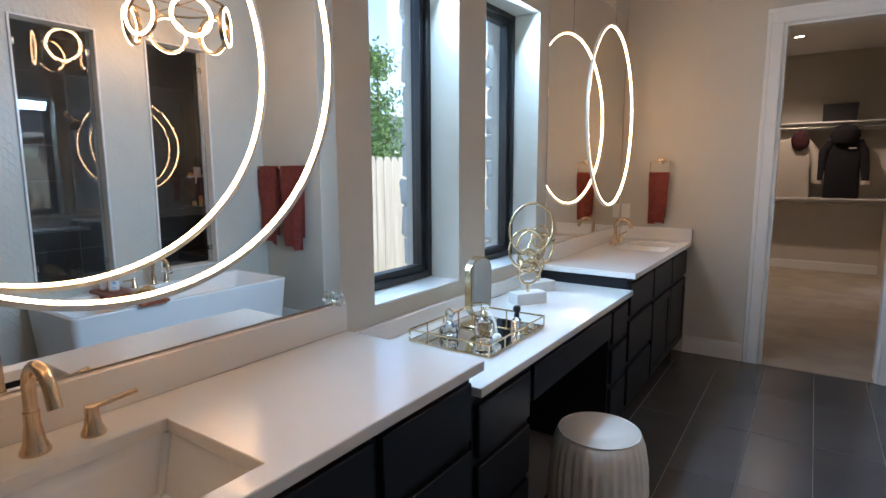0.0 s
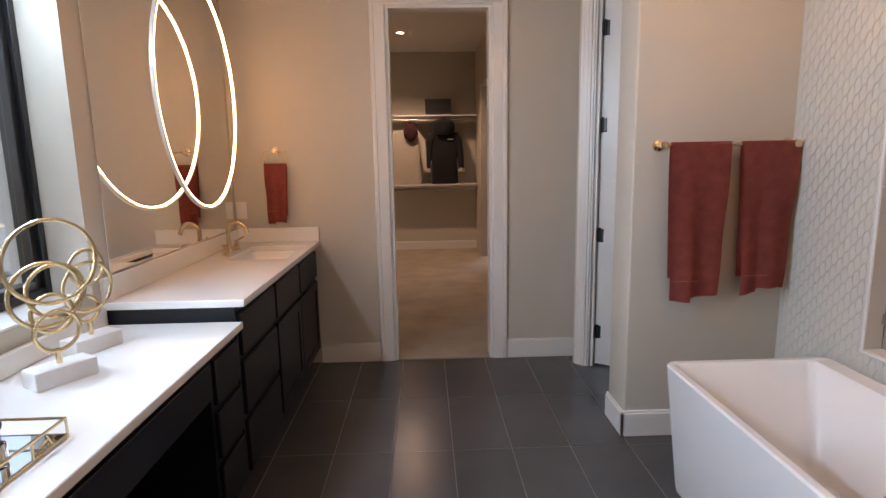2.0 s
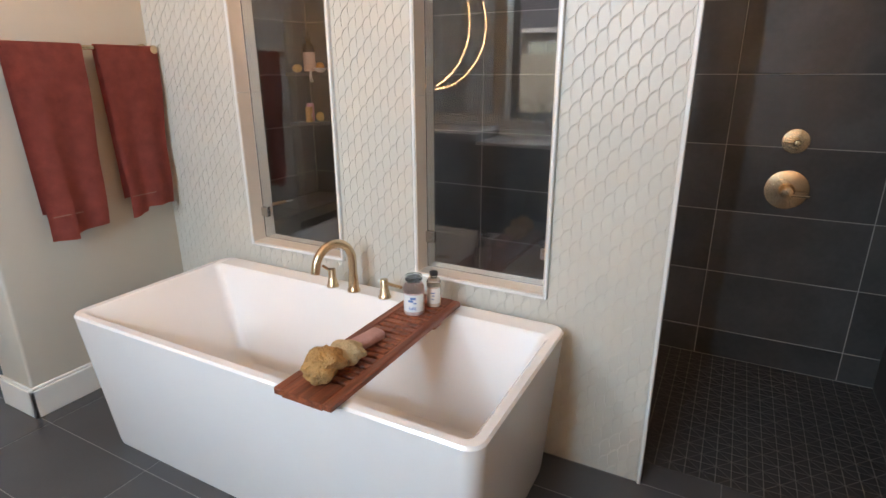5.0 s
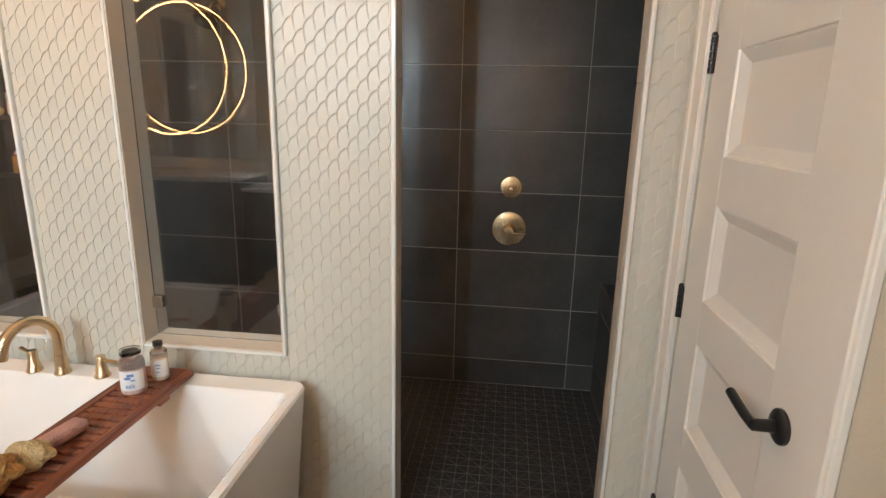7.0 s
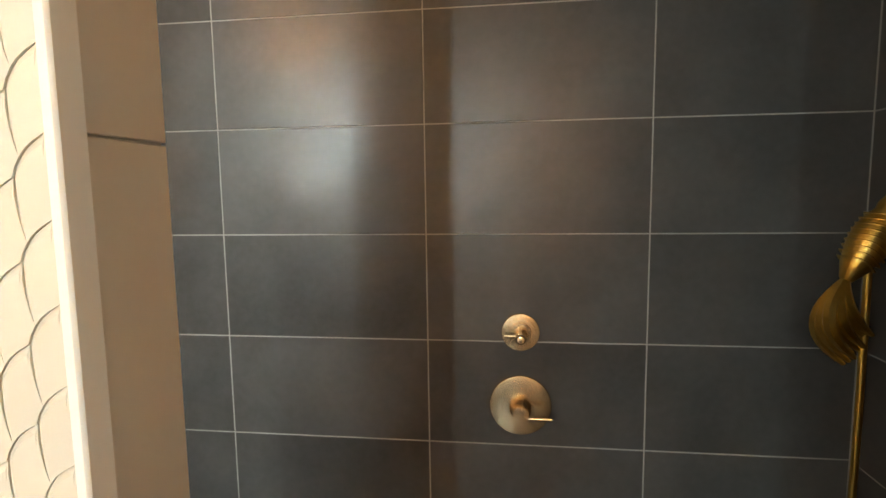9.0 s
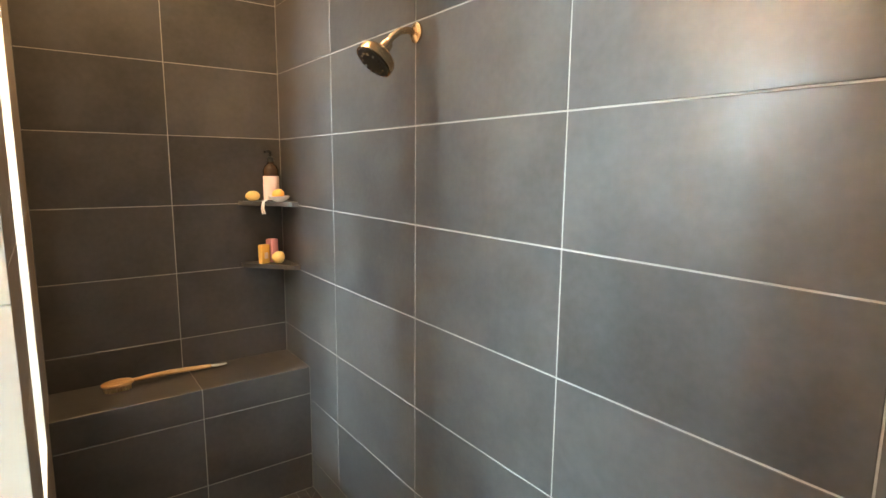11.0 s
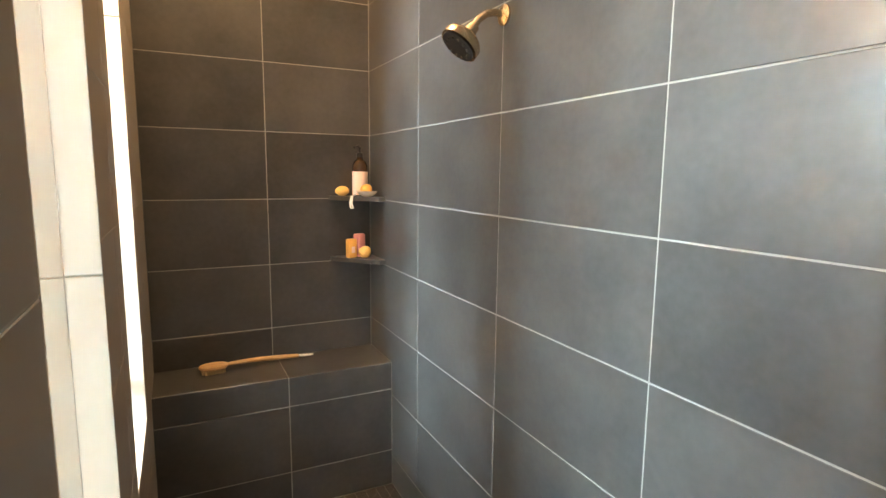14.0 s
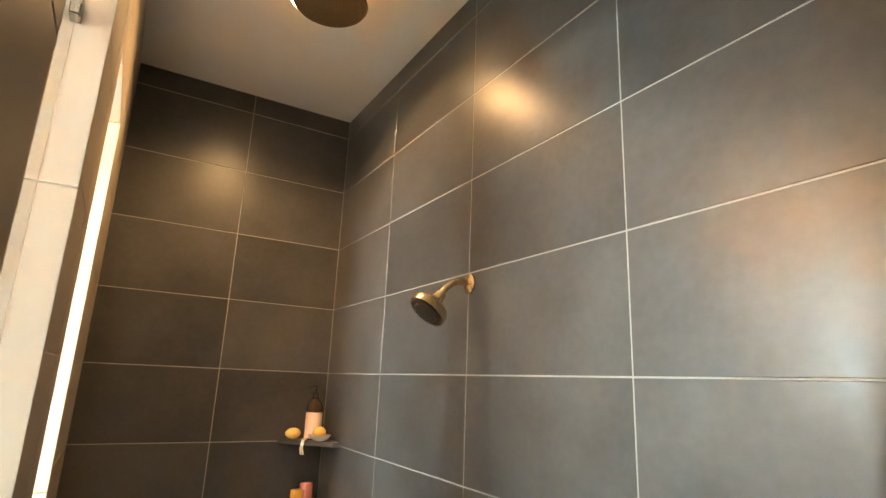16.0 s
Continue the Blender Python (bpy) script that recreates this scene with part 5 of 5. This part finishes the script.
def tree(at, h, spread, seed):
    rnd = random.Random(seed)
    t = thing("tree", at, "young green leafy tree behind the fence", "tree")
    part("trunk", tube(bmesh.new(), [(0, 0, 0), (0.03, 0.02, h * 0.3), (-0.02, 0.04, h * 0.6), (0.02, 0, h * 0.9)], 0.07, 8, taper=lambda u: 1 - 0.8 * u), M_BARK, t)
    verts, faces = [], []
    for k in range(26):
        z = h * (0.22 + 0.72 * rnd.random())
        a = rnd.random() * 6.28
        L = spread * (0.4 + 0.6 * rnd.random()) * (1.15 - z / h)
        p0, p1 = Vector((0, 0, z)), Vector((L * math.cos(a), L * math.sin(a), z + 0.5 * L))
        part("limb", tube(bmesh.new(), [p0, p0.lerp(p1, 0.5) + Vector((0, 0, 0.05)), p1], 0.02, 5, taper=lambda u: 1 - 0.8 * u), M_BARK, t)
        for j in range(150):
            c = p0.lerp(p1, 0.25 + 0.85 * rnd.random()) + Vector((rnd.gauss(0, 0.14), rnd.gauss(0, 0.14), rnd.gauss(0, 0.14)))
            u = Vector((rnd.gauss(0, 1), rnd.gauss(0, 1), rnd.gauss(0, 1))).normalized()
            w = u.orthogonal().normalized()
            s = 0.035 + 0.03 * rnd.random()
            i = len(verts)
            verts += [c - u * s, c + w * s * 0.45, c + u * s, c - w * s * 0.45]
            faces.append((i, i + 1, i + 2, i + 3))
    me = bpy.data.meshes.new("crown")
    me.from_pydata(verts, [], faces)
    me.materials.append(M_LEAFG)
    c = new("crown", me)
    c.parent = t
    tagged(c, kind="stuff")
    return t


tree((-7.3, 9.0, -0.25), 4.3, 1.3, 3)
tree((-6.9, 11.3, -0.25), 4.6, 1.2, 5)
M_ROOF = material("grey shingles", (0.075, 0.078, 0.085), 0.85, vary=0.25, scale=3, fine=25, bump=0.1)
M_BRICK = material("tan brick", (0.33, 0.24, 0.18), 0.85, vary=0.25, scale=4, fine=30, bump=0.1)
M_GLAZE = mirrored("dim glazing", (0.35, 0.42, 0.45), 0.05)


def neighbour_house(at, length, ridge, hip, windows):
    """A single-storey house with a hip roof; its front looks towards +x."""
    house = thing("house", at, "single-storey neighbouring house with a grey hip roof", "house", "neighbouring houses")
    part("wall", bx(-12, 0, 0, length, 0, 3.3), M_BRICK, house)
    bm = bmesh.new()
    e = [bm.verts.new(p) for p in ((0.6, -0.6, 3.3), (0.6, length + 0.6, 3.3), (-12.6, length + 0.6, 3.3), (-12.6, -0.6, 3.3))]
    rg = [bm.verts.new(p) for p in ((-6, hip, ridge), (-6, length - hip, ridge))]
    for f in ((e[0], e[1], rg[1], rg[0]), (e[1], e[2], rg[1]), (e[2], e[3], rg[0], rg[1]), (e[3], e[0], rg[0]), (e[3], e[2], e[1], e[0])):
        bm.faces.new(f)
    part("roof", bm, M_ROOF, house, "grey shingle hip roof")
    part("fascia", bx(0.59, 0.64, -0.62, length + 0.62, 3.18, 3.36), M_TRIM, house, "white fascia board")
    for y in windows:
        wd = part("window", bx(0.0, 0.06, y, y + 2.4, 1.5, 2.9), M_TRIM, house, "white window")
        for k in range(3):
            part("pane", bx(0.061, 0.07, y + 0.1 + k * 0.76, y + 0.78 + k * 0.76, 1.6, 2.8), M_GLAZE, wd)
    return house


neighbour_house((-27, 23.6, -0.3), 30, 7.0, 7.5, (4.0, 9.5, 16.0, 23.0))
neighbour_house((-20, -3.5, -0.3), 18, 8.2, 5.5, (2.0, 6.5, 10.8, 14.4))

# limestone piers outside, one beside each window
for y1 in (2.37, 3.20):
    rnd = random.Random(int(y1 * 100))
    z = 0.55
    while z < 2.6:
        h = 0.09 + 0.12 * rnd.random()
        o = 0.03 * rnd.random()
        bm = bx(V - 0.385, V - 0.301, y1 + 0.045 + o, y1 + 0.21, z, z + h - 0.006, bevel=0.018, seg=2)
        for v in bm.verts:
            v.co += Vector((rnd.gauss(0, 0.004), rnd.gauss(0, 0.006), rnd.gauss(0, 0.004)))
        part("stone", bm, M_STONE, wall_vanity)
        z += h

# ---- tiles, last ----
P, PITCH, R0 = 0.6126, 0.3075, 0.134
G = 0.0019


def tile_mesh(w, h, d=0.0095):
    """A tile with eased edges in the local x-y plane, face at z = d."""
    bm = bmesh.new()
    loft(bm, [[(0, 0, 0), (w, 0, 0), (w, h, 0), (0, h, 0)], [(0, 0, d - 0.0012), (w, 0, d - 0.0012), (w, h, d - 0.0012), (0, h, d - 0.0012)], [(0.0012, 0.0012, d), (w - 0.0012, 0.0012, d), (w - 0.0012, h - 0.0012, d), (0.0012, h - 0.0012, d)]])
    for f in bm.faces:
        f.smooth = False
    return bm


cache = {}


def lay(parent, m, w, h, mat):
    """One tile of that size at the pose m; alike tiles share a mesh."""
    key = (round(w, 3), round(h, 3), mat.name)
    if key not in cache:
        cache[key] = mesh_of("tile", tile_mesh(w, h), mat)
    ob = new("tile", cache[key])
    ob.parent = parent
    ob.matrix_basis = m


def spans(a, b, start, pitch):
    """Cuts a..b at the joints of a grid."""
    cuts = [a] + [c for c in (start + pitch * k for k in range(-20, 40)) if a + 0.012 < c < b - 0.012] + [b]
    return list(zip(cuts, cuts[1:]))


def grid(parent, base, us, vs, mat, holes=()):
    """Tiles over the cells us x vs of a plane; base maps (u, v, out) to the world. Cells are cut round the holes."""
    for u0, u1 in us:
        for v0, v1 in vs:
            cells = [(u0, u1, v0, v1)]
            for h0, h1, k0, k1 in holes:
                nxt = []
                for a, b, c, d in cells:
                    if b <= h0 or a >= h1 or d <= k0 or c >= k1:
                        nxt.append((a, b, c, d))
                        continue
                    if a < h0:
                        nxt.append((a, h0, c, d))
                    if b > h1:
                        nxt.append((h1, b, c, d))
                    lo, hi = max(a, h0), min(b, h1)
                    if c < k0:
                        nxt.append((lo, hi, c, k0))
                    if d > k1:
                        nxt.append((lo, hi, k1, d))
                cells = nxt
            for a, b, c, d in cells:
                if b - a > 0.012 and d - c > 0.012:
                    lay(parent, base @ pose(a + G, c + G, 0), b - a - 2 * G, d - c - 2 * G, mat)


rows = spans(-0.012, 3.0, R0, PITCH)
ux = Matrix(((0, 0, -1, FAR + 0.0095), (-1, 0, 0, 0), (0, 1, 0, 0), (0, 0, 0, 1)))
grid(wall_far, ux, spans(-NORTH, -SOUTH, -0.674, P), rows, M_TILE)
uy = Matrix(((1, 0, 0, 0), (0, 0, -1, NORTH + 0.0095), (0, 1, 0, 0), (0, 0, 0, 1)))
grid(wall_back, uy, spans(INNER, FAR, 2.626, P), rows, M_TILE)
us = Matrix(((-1, 0, 0, 0), (0, 0, 1, SOUTH - 0.0095), (0, 1, 0, 0), (0, 0, 0, 1)))
grid(wall_end, us, spans(-FAR, -INNER, -2.626, P), rows, M_TILE)
ui = Matrix(((0, 0, 1, INNER - 0.0095), (1, 0, 0, 0), (0, 1, 0, 0), (0, 0, 0, 1)))
grid(wall_feature, ui, spans(SOUTH, NORTH, 0.674, P), rows, M_INNER, OPEN)

# benches faced with the same tile
for name, y0, y1, face in (("bench_north", BF, NORTH, -1), ("bench_south", SOUTH, BS, 1)):
    b = thing(name, (0, 0, 0), "built-in shower bench faced with charcoal tiles", "bench")
    b["kind"] = "structure"
    part("core", bx(INNER, FAR, y0 + (0.0015 if face < 0 else 0), y1 - (0.0015 if face > 0 else 0), -0.02, BZ - 0.0015), M_GROUT, b)
    m = Matrix(((1, 0, 0, 0), (0, 1, 0, 0), (0, 0, 1, BZ - 0.0095), (0, 0, 0, 1)))
    grid(b, m, spans(INNER, FAR, 2.645, P), [(y0, y1)], M_TILE)
    if face < 0:
        m = Matrix(((1, 0, 0, 0), (0, 0, -1, y0 + 0.0095), (0, 1, 0, 0), (0, 0, 0, 1)))
        grid(b, m, spans(INNER, FAR, 2.645, P), spans(-0.012, BZ, R0 + 0.03, PITCH), M_TILE)
    else:
        m = Matrix(((-1, 0, 0, 0), (0, 0, 1, y1 - 0.0095), (0, 1, 0, 0), (0, 0, 0, 1)))
        grid(b, m, spans(-FAR, -INNER, -2.645, P), spans(-0.012, BZ, R0 + 0.03, PITCH), M_TILE)

# floor tiles
fm = Matrix.Translation((0, 0, -0.0095))
grid(floor, fm, spans(-0.66, FEAT, 0.328, 0.2955), spans(0.6, CLOSET, 3.60, 0.6126), M_SLAB, [(-0.7, 0.0, 0, 0.6)])
verts, faces = [], []
grid_x = spans(V + 0.02, 1.0, 0.328, 0.2955)
for a, b in grid_x:
    for c, d in spans(-1.6, 0.6, 3.60, 0.6126):
        i = len(verts)
        verts += [(a + G, c + G, 0), (b - G, c + G, 0), (b - G, d - G, 0), (a + G, d - G, 0)]
        faces.append((i, i + 1, i + 2, i + 3))
me = bpy.data.meshes.new("floor_tiles")
me.from_pydata(verts, [], faces)
me.materials.append(M_SLAB)
rest = new("floor_tiles", me)
rest.parent = floor
tagged(rest, kind="stuff")
grid(floor, fm, spans(FEAT, INNER - 0.006, 0, 9), spans(EY0 + 0.006, EY1 - 0.006, 1.125, P), M_SLAB)

# mosaic: squares of 10 cm, each cut into eight triangles by a star of joints
verts, faces = [], []
s, g = 0.102, 0.0019
nx, ny = int((FAR - INNER) / s) + 1, int((BF - BS) / s) + 1
for i in range(nx):
    for j in range(ny):
        x0, y0 = INNER + i * s, BS + j * s
        x1, y1 = min(x0 + s, FAR), min(y0 + s, BF)
        if x1 - x0 < 0.02 or y1 - y0 < 0.02:
            continue
        cx, cy = (x0 + x1) / 2, (y0 + y1) / 2
        ring = [(x0, y0), (cx, y0), (x1, y0), (x1, cy), (x1, y1), (cx, y1), (x0, y1), (x0, cy)]
        for k in range(8):
            tri = [(cx, cy), ring[k], ring[(k + 1) % 8]]
            mx, my = sum(p[0] for p in tri) / 3, sum(p[1] for p in tri) / 3
            n0 = len(verts)
            for px, py in tri:
                f = 1 - 3.0 * g / s * 2
                verts.append((mx + (px - mx) * f, my + (py - my) * f, -0.012))
            for px, py in tri:
                verts.append((px, py, -0.0165))
            faces.append((n0, n0 + 1, n0 + 2))
            for q in range(3):
                faces.append((n0 + 3 + q, n0 + 3 + (q + 1) % 3, n0 + (q + 1) % 3, n0 + q))
me = bpy.data.meshes.new("mosaic_tiles")
me.from_pydata(verts, [], faces)
me.materials.append(M_MOSAIC)
mo = new("mosaic_tiles", me)
mo.parent = shower_floor
tagged(mo, "small dark triangular mosaic tiles", kind="stuff")

# leaf tiles of the partition wall: interlocking leaning leaves
LW, LH = 0.0318, 0.068
P0, P1, P2 = (0.012, 0.043), (LW - 0.012, LH / 2 - 0.043), (0.012, 0.043 - LH)


def bowed(p, q, bow, n):
    """Points from p towards q along an arc pushed to -x by bow."""
    return [(p[0] + (q[0] - p[0]) * k / n - bow * 4 * k / n * (1 - k / n), p[1] + (q[1] - p[1]) * k / n) for k in range(n)]


P3, P4, P5 = (-P0[0], -P0[1]), (-P1[0], -P1[1]), (-P2[0], -P2[1])
outline = bowed(P0, P1, 0.0026, 4) + bowed(P1, P2, 0.0012, 2) + bowed(P2, P3, 0.0035, 3) + bowed(P3, P4, 0.0026, 4) + bowed(P4, P5, 0.0012, 2) + bowed(P5, P0, 0.0035, 3)
SIDES = len(outline)


def leaf_geometry(cy, cz, inside=lambda y, z: (y, z)):
    """One leaf: one edge stands proud, the other lies low in a groove beside its neighbour."""
    v, f = [], []
    for depth, low, scale in ((0.0036, 0.0025, 0.995), (-0.0005, 0.0, 0.995), (0.0036, 0.0, 0.80)):
        for k, (a, b) in enumerate(outline):
            left = min(1.0, max(0.0, (k - SIDES // 2) / 3.0)) if k else 0.5
            y, z = inside(cy - a * scale, cz + b * scale)
            v.append((FEAT + 0.006 - depth + low * left, y, z))
    for i in range(SIDES):
        j = (i + 1) % SIDES
        f.append((SIDES + i, SIDES + j, j, i))
        f.append((i, j, 2 * SIDES + j, 2 * SIDES + i))
    f.append(tuple(range(2 * SIDES, 3 * SIDES)))
    return v, f


def fitted(cy, cz):
    """How a leaf at that place is cut by the wall's ends and its openings; None where there is no room for it."""
    lim = [DOORWALL, TOWELWALL, 0.0, H]
    cut = False
    for a, b, c, d in OPEN:
        if a - 0.03 < cy < b + 0.03 and c - 0.05 < cz < d + 0.05:
            cut = True
            if cz < c:
                lim[3] = c - 0.013
            elif cz > d:
                lim[2] = d + 0.013
            elif cy < a + 0.02:
                lim[1] = a - (0.001 if c < 0 else 0.014)
            elif cy > b - 0.02:
                lim[0] = b + (0.001 if c < 0 else 0.014)
            else:
                return None, True
    cut = cut or not (DOORWALL + 0.03 < cy < TOWELWALL - 0.03 and 0.05 < cz < H - 0.05)
    return (lambda y, z: (min(max(y, lim[0]), lim[1]), min(max(z, lim[2]), lim[3]))), cut


v0, f0 = leaf_geometry(0, 0)
leaf_mesh = bpy.data.meshes.new("leaf_tile")
leaf_mesh.from_pydata([(x - FEAT, y, z) for x, y, z in v0], [], f0)
leaf_mesh.materials.append(M_LEAF)
verts, faces, singles = [], [], 0
ncol, nrow = int((TOWELWALL - DOORWALL) / LW) + 2, int(H / LH) + 1
for i in range(-1, ncol):
    for j in range(-1, nrow):
        cy, cz = DOORWALL + (i + 0.5) * LW, (j + 0.5 + (0.5 if i % 2 else 0)) * LH
        clip, cut = fitted(cy, cz)
        if clip is None:
            continue
        if not cut and 1.41 < cy < 1.74 and 0.45 < cz < 2.2 and singles < 290:
            ob = new("leaf_tile", leaf_mesh)
            ob.parent = wall_feature
            ob.matrix_basis = pose(FEAT, cy, cz)
            singles += 1
            continue
        n0 = len(verts)
        v, f = leaf_geometry(cy, cz, clip)
        verts += v
        faces += [tuple(n0 + k for k in q) for q in f]
me = bpy.data.meshes.new("leaf_tiles")
me.from_pydata(verts, [], faces)
me.materials.append(M_LEAF)
lt = new("leaf_tiles", me)
lt.parent = wall_feature
tagged(lt, "cream glazed leaf-shaped tiles", kind="stuff")

# ---- outdoors ----
setting("ground", bx(-400, V - 0.31, -400, 400, -0.5, -0.25), M_GRASS, "grass yard outside the windows", "ground")
